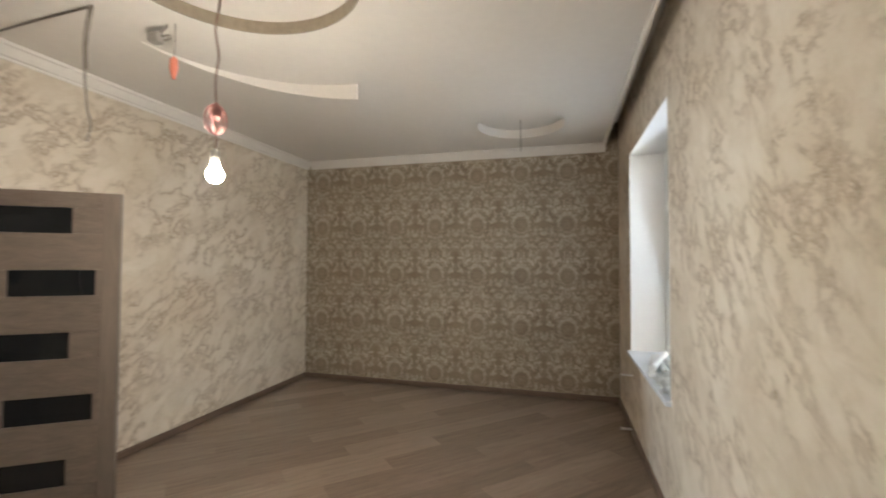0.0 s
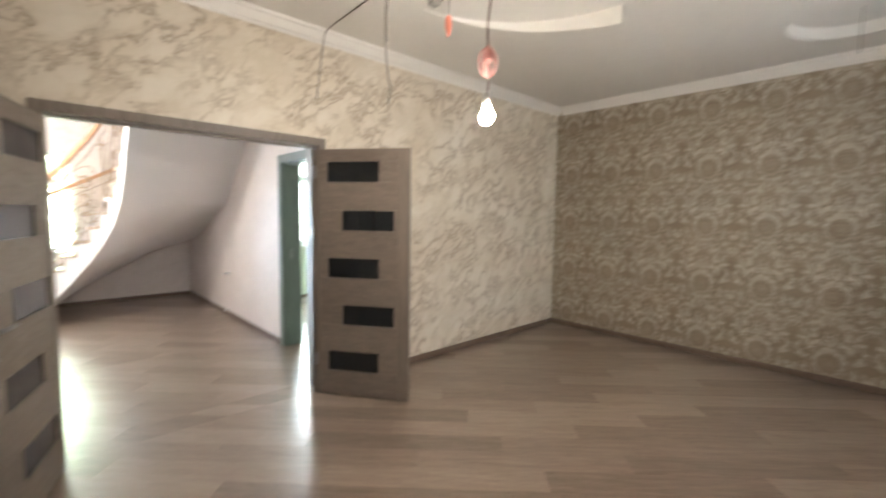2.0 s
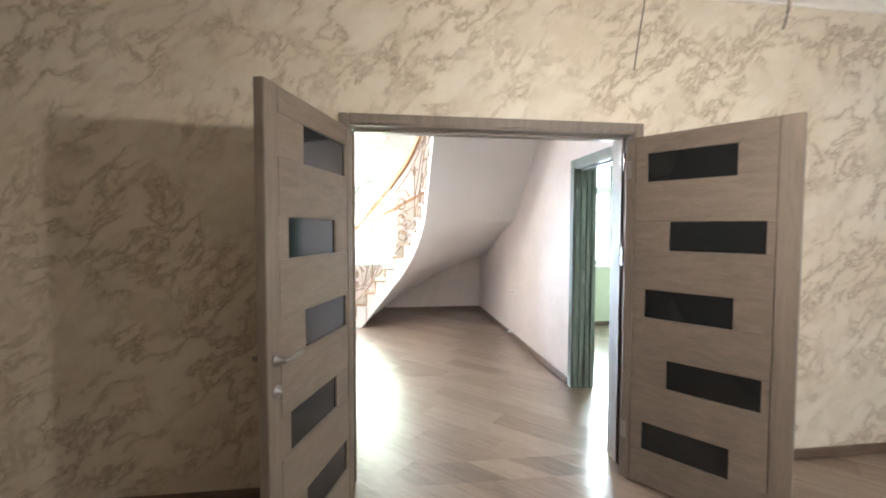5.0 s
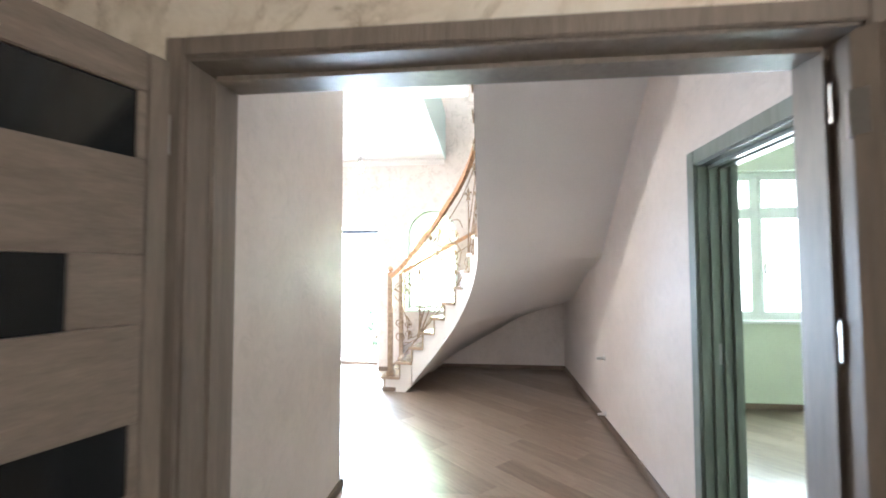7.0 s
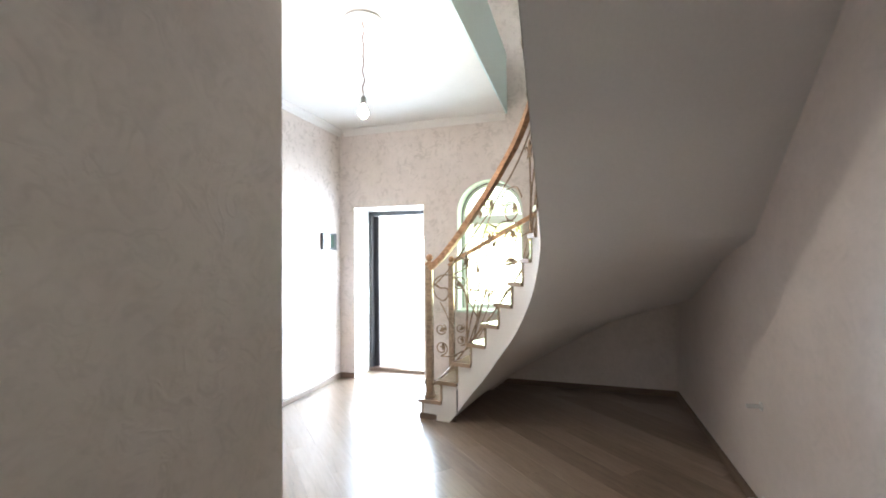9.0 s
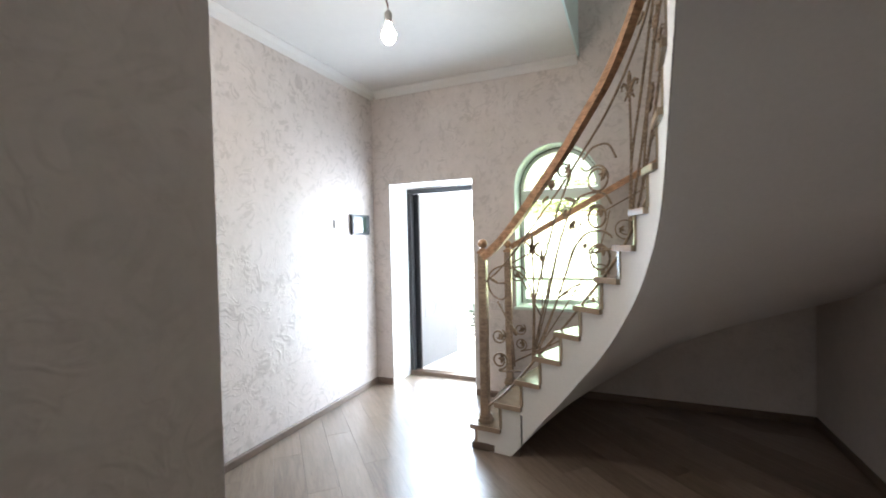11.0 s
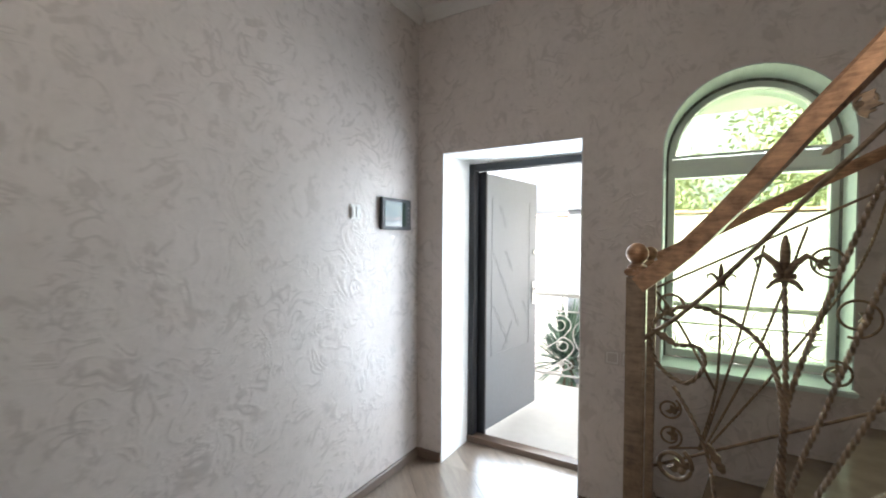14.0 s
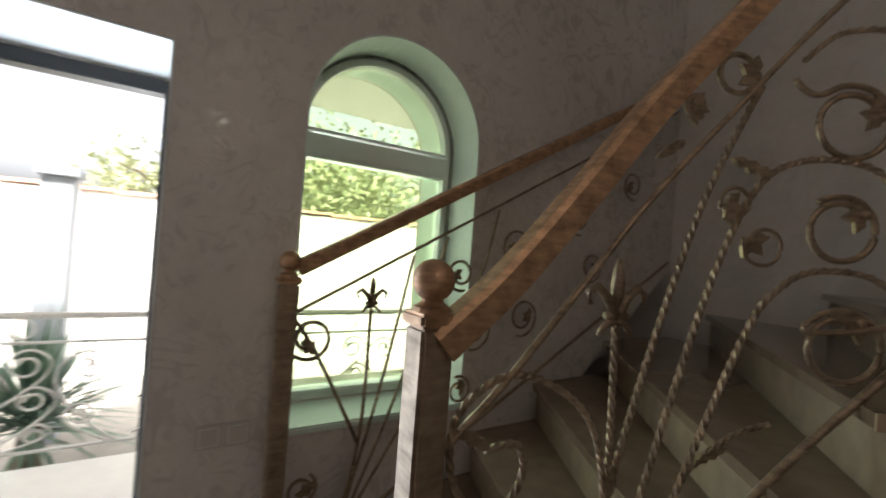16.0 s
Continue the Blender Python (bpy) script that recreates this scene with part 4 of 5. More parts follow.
bm = bmesh.new()
arch_band(bm, -0.006, 0.000, AZ0, XFO + 0.03, XF + 0.001)
bmesh.ops.remove_doubles(bm, verts=bm.verts, dist=1e-5)
setting("arch_window_reveal", bm, M_GREENCAST, "reveal of the arched window, coloured with the glass's green light", "window reveal")
bm = bmesh.new()
arch_band(bm, -0.032, -0.007, AZ0 + 0.008, XA - 0.035, XA + 0.035)
box(bm, XA - 0.035, AY0 + 0.032, AZ0 + 0.008, XA + 0.035, AY1 - 0.032, AZ0 + 0.034, 0.003)
part("window_frame", bm, M_MINTPVC, aw)
bm = bmesh.new()
box(bm, XA - 0.035, AY0 + 0.032, AZS - 0.099, XA + 0.035, AY1 - 0.032, AZS - 0.013, 0.004)
part("transom", bm, M_MINTPVC, aw)
bm = bmesh.new()
arch_band(bm, -0.048, -0.033, AZS - 0.005, XA - 0.03, XA + 0.042)
box(bm, XA - 0.03, AY0 + 0.049, AZS - 0.005, XA + 0.042, AY1 - 0.049, AZS + 0.006)
part("sash", bm, M_MINTPVC, aw)
bm = bmesh.new()
prism(bm, [(AY0 + 0.036, AZS - 0.001)] + [p for p in arch_line(-0.036) if p[1] > AZS - 0.001] + [(AY1 - 0.036, AZS - 0.001)], "x", XA - 0.004, XA + 0.004)
part("pane", bm, M_TINT, aw, "green-tinted arched pane").visible_shadow = False
bm = bmesh.new()
for b in ((AY0 + 0.032, AZ0 + 0.034, AY0 + 0.048, AZS - 0.099), (AY1 - 0.048, AZ0 + 0.034, AY1 - 0.032, AZS - 0.099), (AY0 + 0.048, AZ0 + 0.034, AY1 - 0.048, AZ0 + 0.050), (AY0 + 0.048, AZS - 0.114, AY1 - 0.048, AZS - 0.099)):
    box(bm, XA - 0.03, b[0], b[1], XA + 0.042, b[2], b[3], 0.003)
part("sash", bm, M_MINTPVC, aw)
bm = bmesh.new()
box(bm, XA - 0.004, AY0 + 0.036, AZ0 + 0.036, XA + 0.004, AY1 - 0.036, AZS - 0.095)
part("pane", bm, M_TINT, aw, "green-tinted glass pane").visible_shadow = False
bm = bmesh.new()
arch_band(bm, -0.016, -0.0065, AZ0 + 0.008, XA + 0.036, XA + 0.050)
part("sealant_joint", bm, M_JOINT, aw, "dark patchy sealant round the frame")
bm = bmesh.new()
box(bm, XA + 0.036, AY0 - 0.012, AZ0 - 0.022, XF + 0.035, AY1 + 0.012, AZ0 + 0.004, 0.006)
part("window_sill", bm, M_GREENCAST, aw, "window sill coloured with the glass's green light")


# ---- the curved stair ----
R = 0.1835
INNER = [(-7.36, 0.27), (-7.345, 0.46), (-7.32, 0.617), (-7.285, 0.755), (-7.228, 0.90), (-7.155, 1.03), (-7.06, 1.16), (-6.96, 1.26), (-6.84, 1.34), (-6.70, 1.395), (-6.55, 1.43)]
FAN = [2, 8, 14, 21, 30, 41, 55, 66, 77, 86, 90]
INNER += [(-6.55 + 0.2 * k, 1.44) for k in range(1, 9)]
FAN += [90] * 8
STEPS = 18


def along(rows, u):
    """Smooth place on a row of points, the first at u = 1."""
    u = min(max(u - 1, 0), len(rows) - 1.0001)
    i = int(u)
    f = u - i
    p = [Vector((*rows[min(max(j, 0), len(rows) - 1)], 0)) for j in (i - 1, i, i + 1, i + 2)]
    return 0.5 * (2 * p[1] + (p[2] - p[0]) * f + (2 * p[0] - 5 * p[1] + 4 * p[2] - p[3]) * f * f + (3 * p[1] - p[0] - 3 * p[2] + p[3]) * f ** 3)


def reach(x, y, deg, xw):
    """From an inner point along a step's edge to the walls."""
    c, s = math.cos(radians(deg)), math.sin(radians(deg))
    d = min((x - xw) / c if c > 1e-3 else 99, (YR - y) / s if s > 1e-3 else 99)
    return x - c * d, y + s * d


OUTER = [reach(x, y, a, XF) for (x, y), a in zip(INNER, FAN)]
stair = tagged(holder("curved_staircase", (-7.4, 0.3, 0)), "curved white staircase with polished beige stone treads", "staircase")
bpy.context.view_layer.update()


def stair_part(name, bm, material, label="", smooth=False):
    bmesh.ops.transform(bm, matrix=Matrix.Translation((7.4, -0.3, 0)), verts=bm.verts)
    return part(name, bm, material, stair, label, smooth)


for k in range(1, STEPS + 1):
    i0, i1 = Vector((*INNER[k - 1], 0)), Vector((*INNER[k], 0))
    o0, o1 = Vector((*OUTER[k - 1], 0)), Vector((*OUTER[k], 0))
    poly = [i0, o0]
    if o0.x < XF + 0.02 and o1.y > YR - 0.02 and o1.x > XF + 0.02:
        poly.append(Vector((XF, YR, 0)))
    poly += [o1, i1]
    edge = (i0 - o0).normalized()
    ahead = Vector((edge.y, -edge.x, 0))
    if ahead.dot((i0 + o0) / 2 - (i1 + o1) / 2) < 0:
        ahead = -ahead
    poly[0] = i0 + ahead * 0.03 + edge * 0.025
    poly[1] = o0 + ahead * 0.03
    poly[-1] = i1 + (i1 - o1).normalized() * 0.025 - ahead * 0.012
    z = R * k
    bm = bmesh.new()
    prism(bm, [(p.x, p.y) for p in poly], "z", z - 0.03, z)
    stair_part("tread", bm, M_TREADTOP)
    bm = bmesh.new()
    rim = [poly[0], i1 + (i1 - o1).normalized() * 0.025 - ahead * 0.012]
    tube(bm, [(rim[0].x, rim[0].y, z - 0.0155), (rim[1].x, rim[1].y, z - 0.0155)], 0.004, square=True, height=0.033)
    stair_part("tread_edge", bm, M_EDGE, "brown stone tread edge")
    bm = bmesh.new()
    q = [i0 + edge * 0.012, o0, o0 - ahead * 0.02, i0 + edge * 0.012 - ahead * 0.02]
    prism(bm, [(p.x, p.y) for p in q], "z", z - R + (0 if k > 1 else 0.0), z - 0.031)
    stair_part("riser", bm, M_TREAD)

# soffit and the flank that follows the inner curve
bm = bmesh.new()
grid = []
SUB, ACROSS = 6, 14
SOFF = [reach(x, y, a, XN) for (x, y), a in zip(INNER, FAN)]


def drop_in(u):
    return max(0.0, R * u - 0.46)


def drop_out(u, o):
    """Height at which the soffit meets the niche's back wall, then the side wall."""
    if u >= 11:
        return R * u - 0.42
    if o.y < YR - 0.01:
        high = max(0.0, 0.57 * (o.y - 0.66))
    else:
        high = 1.134 + 0.2 * (o.x - XN) if o.x < -7.4 else 1.386 + 0.25 * (o.x + 7.4)
    return min(high, max(0.0, R * u - 0.21))


for j in range(0, (len(INNER) - 1) * SUB + 1):
    u = 1 + j / SUB
    if u < 2.3:
        continue
    a = along(INNER, u)
    i = min(int(u - 1), len(SOFF) - 2)
    f = u - 1 - i
    o = Vector((*SOFF[i], 0)).lerp(Vector((*SOFF[i + 1], 0)), f)
    if SOFF[i][0] < XN + 0.01 and SOFF[i + 1][0] > XN + 0.01:
        o = Vector((XN, SOFF[i][1], 0)).lerp(Vector((XN, YR, 0)), f * 2) if f < 0.5 else Vector((XN, YR, 0)).lerp(Vector((*SOFF[i + 1], 0)), f * 2 - 1)
    row = []
    for m in range(ACROSS + 1):
        g = m / ACROSS
        p = a.lerp(o, g)
        zz = drop_in(u) * (1 - g) + drop_out(u, o) * g
        row.append(bm.verts.new((p.x, p.y, zz)))
    grid.append(row)
for r0, r1 in zip(grid, grid[1:]):
    for m in range(ACROSS):
        bm.faces.new((r0[m], r0[m + 1], r1[m + 1], r1[m]))
stair_part("soffit", bm, M_SOFFIT, "smooth grey-white plaster underside", True)
bm = bmesh.new()
prev = None
for j in range(0, (len(INNER) - 1) * SUB + 1):
    u = 1 + j / SUB
    a = along(INNER, u)
    nxt = along(INNER, min(u + 0.05, len(INNER))) - along(INNER, max(1, u - 0.05))
    side = Vector((nxt.y, -nxt.x, 0)).normalized() * 0.004
    lo = drop_in(u)
    if prev:
        k = int(1 + (j - 0.5) / SUB)
        top = R * k - 0.031
        (pa, plo), (na, nlo) = prev, (a + side, lo)
        vs = [bm.verts.new(v) for v in ((pa.x, pa.y, plo), (na.x, na.y, nlo), (na.x, na.y, top), (pa.x, pa.y, top))]
        bm.faces.new(vs)
    prev = (a + side, lo)
bmesh.ops.remove_doubles(bm, verts=bm.verts, dist=1e-5)
stair_part("flank", bm, M_STRINGER, "white plastered flank", True)
bm = bmesh.new()
box(bm, -7.365, 0.262, 0.0, -7.345, 0.60, 0.055, 0.003)
box(bm, XF, 0.248, 0.0, -7.345, 0.262, 0.055, 0.003)
stair_part("foot_strip", bm, M_BASE, "dark brown foot strip")

# ---- wrought-iron railings ----
CAPH = 1.12


def newel(name, x, y, z0, z1, label, w=0.030):
    n = tagged(holder(name, (x, y, z0)), label, "newel post")
    h = z1 - z0
    bm = bmesh.new()
    box(bm, -w, -w, 0.03, w, w, h - 0.03, 0.006)
    part("post", bm, M_NEWEL, n)
    bm = bmesh.new()
    box(bm, -w - 0.016, -w - 0.016, 0.0, w + 0.016, w + 0.016, 0.03, 0.005)
    box(bm, -w - 0.009, -w - 0.009, 0.03, w + 0.009, w + 0.009, 0.055, 0.006)
    part("foot", bm, M_NEWEL, n)
    bm = bmesh.new()
    box(bm, -w - 0.006, -w - 0.006, h - 0.03, w + 0.006, w + 0.006, h - 0.008, 0.005)
    lathe(bm, [(0.030, h - 0.008), (0.030, h), (0.018, h + 0.008), (0.018, h + 0.012)], sides=16)
    part("cap", bm, M_COPPER, n, "small copper cap")
    bm = bmesh.new()
    bmesh.ops.create_uvsphere(bm, u_segments=20, v_segments=12, radius=0.035, matrix=Matrix.Translation((0, 0, h + 0.042)))
    part("ball", bm, M_COPPER, n, "copper-brown ball", True)
    return n


newel("newel_post", -7.42, 0.335, R, 1.440, "bronze-brown square newel post with ball on the first step")
newel("newel_post", -8.27, 0.30, R, 1.42, "bronze-brown square newel post beside the window wall")


class Rail:
    """Maps (u, h) to places on a railing, and curls in its upright plane."""

    def __init__(self, place, slope, name, label):
        self.place, self.slope = place, slope
        self.thing = tagged(holder(name), label, "stair railing")

    def at(self, u, h):
        p = self.place(u)
        return Vector((p.x, p.y, self.slope(u) + h))

    def add(self, name, bm, material=None, label="", smooth=True):
        return part(name, bm, material or M_IRON, self.thing, label, smooth)

    def rod(self, *way, r=0.0077, twist=True):
        """A bar, twisted or plain, bending through places given as (u, h)."""
        n, P = 12, [Vector((u, h, 0)) for u, h in way]
        pts = []
        for i in range(len(P) - 1):
            p = [P[min(max(j, 0), len(P) - 1)] for j in (i - 1, i, i + 1, i + 2)]
            for k in range(n):
                f = k / n
                q = 0.5 * (2 * p[1] + (p[2] - p[0]) * f + (2 * p[0] - 5 * p[1] + 4 * p[2] - p[3]) * f * f + (3 * p[1] - p[0] - 3 * p[2] + p[3]) * f ** 3)
                pts.append(self.at(q.x, q.y))
        pts.append(self.at(*way[-1]))
        fine = []
        for p, q in zip(pts, pts[1:]):
            m = max(2, int((q - p).length / 0.0045))
            fine += [p.lerp(q, k / m) for k in range(m)]
        fine.append(pts[-1])
        bm = bmesh.new()
        tube(bm, fine, r, 4 if twist else 6, twist=68.0 if twist else 0.0)
        self.add("rod", bm, smooth=False)

    def leaf(self, u, h, deg, ln=0.09):
        """A forged acanthus leaf, pointing in the railing's plane."""
        c = self.at(u, h)
        t = self.place(u + 0.1) - self.place(u - 0.1)
        t = Vector((t.x, t.y, 0)).normalized()
        a = radians(deg)
        d, s = t * math.cos(a) + Vector((0, 0, math.sin(a))), t * -math.sin(a) + Vector((0, 0, math.cos(a)))
        nrm = d.cross(s) * 0.006
        bm = bmesh.new()
        edge = [(0, 0.10), (0.2, 0.26), (0.32, 0.16), (0.5, 0.30), (0.62, 0.16), (0.8, 0.20), (1.0, 0.0)]
        ring = [c + d * ln * x + s * ln * w * 0.55 for x, w in edge] + [c + d * ln * x - s * ln * w * 0.55 for x, w in edge[-2::-1]]
        top, bot = [bm.verts.new(p + nrm) for p in ring], [bm.verts.new(p - nrm) for p in ring]
        bm.faces.new(top)
        bm.faces.new(bot[::-1])
        for i in range(len(ring)):
            j = (i + 1) % len(ring)
            bm.faces.new((top[i], bot[i], bot[j], top[j]))
        self.add("leaf", bm, smooth=False)

    def curl(self, u, h, r, start, turns, grow=0.5, bar=0.007, tail=None):
        """A spiral scroll round (u, h); the tail ends at another (u, h)."""
        c = self.at(u, h)
        t = self.place(u + 0.1) - self.place(u - 0.1)
        t = Vector((t.x, t.y, 0)).normalized()
        bm = bmesh.new()
        n = int(34 * abs(turns)) + 6
        pts = []
        for i in range(n + 1):
            f = i / n
            a = radians(start) + 2 * math.pi * turns * f
            rr = r * (1 - grow * (1 - f))
            pts.append(c + t * rr * math.cos(a) + Vector((0, 0, rr * math.sin(a))))
        if tail:
            e = self.at(*tail)
            d = (pts[-1] - pts[-2]).normalized()
            p0 = pts[-1]
            ln = (e - p0).length
            for i in range(1, 13):
                f = i / 12
                pts.append(p0 * (1 - f) ** 2 + (p0 + d * ln * 0.55) * 2 * f * (1 - f) + e * f * f)
        tube(bm, pts, bar, 7)
        bmesh.ops.create_uvsphere(bm, u_segments=8, v_segments=6, radius=bar * 1.9, matrix=Matrix.Translation(pts[0]))
        self.add("scroll", bm)
        # a small leaf at the scroll's eye
        bm = bmesh.new()
        for k in range(3):
            a = radians(start + 150 + 60 * (k - 1))
            d = t * math.cos(a) + Vector((0, 0, math.sin(a)))
            s = t * -math.sin(a) + Vector((0, 0, math.cos(a)))
            ln, w = 0.042, 0.012
            nrm = t.cross(Vector((0, 0, 1))) * 0.005
            b = pts[0]
            tip, l1, r1 = b + d * ln, b + d * ln * 0.5 + s * w, b + d * ln * 0.5 - s * w
            top = [bm.verts.new(v + nrm) for v in (b, l1, tip, r1)]
            bot = [bm.verts.new(v - nrm) for v in (b, l1, tip, r1)]
            bm.faces.new(top)
            bm.faces.new(bot[::-1])
            for i in range(4):
                bm.faces.new((top[i], top[(i + 1) % 4], bot[(i + 1) % 4], bot[i]))
        self.add("leaf", bm, smooth=False)

    def lily(self, u, h, size=0.11):
        """A fleur-de-lis finial."""
        c = self.at(u, h)
        t = self.place(u + 0.1) - self.place(u - 0.1)
        t = Vector((t.x, t.y, 0)).normalized()
        bm = bmesh.new()
        up = Vector((0, 0, 1))
        tube(bm, [c + up * (size * f) for f in (-0.1, 0.15, 0.35, 0.55, 0.8, 1.0)], lambda f: size * (0.035 + 0.085 * math.sin(math.pi * min(1, max(0, f * 1.15 - 0.15)))), 8)
        for s in (-1, 1):
            tube(bm, [c, c + t * s * size * 0.18 + up * size * 0.32, c + t * s * size * 0.40 + up * size * 0.52, c + t * s * size * 0.58 + up * size * 0.40, c + t * s * size * 0.52 + up * size * 0.22], lambda f: size * (0.10 - 0.05 * f), 7)
            tube(bm, [c - up * size * 0.02, c + t * s * size * 0.22 - up * size * 0.14, c + t * s * size * 0.34 - up * size * 0.30], lambda f: size * (0.08 - 0.04 * f), 6)
        tube(bm, [c + t * size * 0.22 + up * size * 0.03, c - t * size * 0.22 + up * size * 0.03], size * 0.07, 8)
        self.add("finial", bm, label="bronze fleur-de-lis finial")

    def bar(self, name, u0, u1, h, r, material=None, square=False, height=None, n=80, label=""):
        bm = bmesh.new()
        tube(bm, [self.at(u0 + (u1 - u0) * i / n, h) for i in range(n + 1)], r, 8, square=square, height=height)
        self.add(name, bm, material, label, smooth=not square)


def inner_place(u):
    d = along(INNER, min(u + 0.3, 18.8)) - along(INNER, max(u - 0.3, 1))
    return along(INNER, u) + Vector((-d.y, d.x, 0)).normalized() * 0.05


U0, U1 = 1.42, 18.6
main = Rail(inner_place, lambda u: R * u, "stair_railing", "curved wrought-iron railing with copper-brown handrail and scrolls")
main.bar("handrail", U0, U1, CAPH, 0.026, M_COPPER, True, 0.055, 140, "copper-brown handrail")
main.bar("lower_rail", U0, U1, 0.025, 0.009)
main.bar("upper_rail", U0, U1, 0.93, 0.007)


def fan(rail, u):
    """A sheaf of twisted bars from one root, with a lily, tall arches and scrolls beside it."""
    rail.rod((u + 0.04, 0.02), (u + 0.13, 0.32), (u + 0.12, 0.55), (u + 0.08, 0.76), r=0.0077)
    rail.lily(u + 0.08, 0.77, 0.115)
    rail.rod((u, 0.02), (u + 0.08, 0.30), (u + 0.20, 0.43), (u + 0.53, 0.56), (u + 0.92, 0.70), (u + 1.24, 0.80), (u + 1.55, 0.86), (u + 1.95, 0.92))
    rail.rod((u + 0.05, 0.04), (u + 0.32, 0.20), (u + 0.63, 0.31), (u + 1.07, 0.48), (u + 1.37, 0.59), (u + 1.64, 0.66), (u + 1.90, 0.70), (u + 2.20, 0.70), (u + 2.63, 0.65), (u + 3.08, 0.57), (u + 3.46, 0.48), (u + 3.75, 0.37))
    rail.leaf(u + 2.15, 0.70, 160, 0.09)
    rail.rod((u + 0.15, 0.02), (u + 0.65, 0.12), (u + 1.10, 0.22), (u + 1.57, 0.33), (u + 2.03, 0.42), (u + 2.31, 0.43), (u + 2.65, 0.41), (u + 3.04, 0.35), (u + 3.43, 0.27), (u + 3.75, 0.18))
    rail.rod((u + 1.22, 0.25), (u + 1.83, 0.215), (u + 2.36, 0.15), r=0.0065)
    rail.leaf(u + 1.40, 0.245, 25, 0.07)


fan(main, 3.5)
fan(main, 8.15)
fan(main, 13.8)
main.rod((8.9, 0.15), (9.4, 0.55), (10.3, 0.85), (10.7, 0.95))
main.leaf(9.3, 0.42, 70, 0.14)
# the large C-scroll at the newel and the small ones under it
main.rod((1.90, 0.85), (2.28, 0.78), (2.36, 0.71), (2.10, 0.70), (1.76, 0.79), (1.60, 0.89), (1.63, 0.96), (1.86, 0.965), (2.20, 0.92), (2.60, 0.83), (3.10, 0.69), (3.42, 0.56), (3.58, 0.42), (3.62, 0.25), (3.60, 0.06), r=0.0075)
main.leaf(1.92, 0.85, 150, 0.08)
main.rod((1.90, 0.72), (2.30, 0.52), (2.52, 0.36), (2.62, 0.14), r=0.0065)
main.leaf(2.72, 0.34, 120, 0.09)
main.curl(1.92, 0.47, 0.055, 330, 1.25, 0.50)
main.curl(1.95, 0.29, 0.062, 30, -1.3, 0.50, tail=(2.9, 0.06))
# scrolls under the handrail and between the fans
for base in (0.0, 4.65, 10.3):
    main.curl(5.10 + base, 1.005, 0.040, 0, 1.0, 0.0, 0.006)
    main.curl(4.55 + base, 1.03, 0.026, 200, 1.3, 0.5, 0.005)
    main.leaf(4.40 + base, 0.98, 215, 0.07)
    main.curl(6.62 + base, 0.64, 0.082, 20, 1.30, 0.30, tail=(5.90 + base, 0.86))
    main.curl(6.56 + base, 0.43, 0.072, 40, 1.25, 0.25)
    main.curl(5.20 + base, 0.72, 0.036, 200, 1.0, 0.35, 0.0045)
    main.curl(5.62 + base, 0.56, 0.045, 160, -1.0, 0.30, 0.0045)
    main.curl(6.66 + base, 0.17, 0.080, 60, 1.20, 0.25, tail=(7.7 + base, 0.05))
    main.leaf(6.90 + base, 0.18, 165, 0.08)
    main.rod((6.0 + base, 0.88), (6.45 + base, 0.86), (7.1 + base, 0.74), (7.5 + base, 0.58), r=0.007)


def outer_place(u):
    return Vector((-8.29, 0.30 + 0.30 * (u - 1), 0))


side = Rail(outer_place, lambda u: R + 0.165 * (u - 1), "stair_railing", "wrought-iron wall-side railing with brown handrail")
side.bar("handrail", 1.1, 8.3, 1.24, 0.024, M_COPPER, True, 0.05, 30, "copper-brown handrail")
side.bar("lower_rail", 1.1, 8.3, 0.18, 0.008, n=20)
side.bar("upper_rail", 1.1, 8.3, 1.09, 0.006, n=20)
side.rod((1.75, 0.20), (1.98, 0.50), (2.01, 0.96), r=0.007)
side.lily(2.01, 0.97, 0.10)
side.rod((1.78, 0.20), (2.2, 0.62), (2.55, 1.07), r=0.0065)
side.rod((1.82, 0.20), (2.5, 0.60), (3.05, 1.07), r=0.0065)
side.rod((1.86, 0.20), (2.8, 0.50), (3.6, 0.80), (3.9, 1.07), r=0.0065)
side.curl(1.30, 0.97, 0.080, 252, -1.2, 0.5, tail=(1.95, 0.48))
side.curl(1.32, 0.45, 0.055, 330, 1.25, 0.5, 0.006)
side.curl(1.34, 0.31, 0.055, 30, -1.3, 0.5, 0.006, tail=(1.8, 0.21))
for u, h, r, st, tn in ((3.3, 0.88, 0.07, 180, 1.3), (3.6, 0.60, 0.09, 0, -1.3), (3.4, 0.38, 0.06, 40, 1.2), (4.3, 0.85, 0.09, 180, 1.3), (4.5, 0.50, 0.09, 0, -1.3), (5.6, 0.80, 0.08, 180, 1.3), (6.0, 0.50, 0.08, 0, -1.3), (7.0, 0.8, 0.08, 180, 1.3)):
    side.curl(u, h, r, st, tn, 0.55, 0.006)

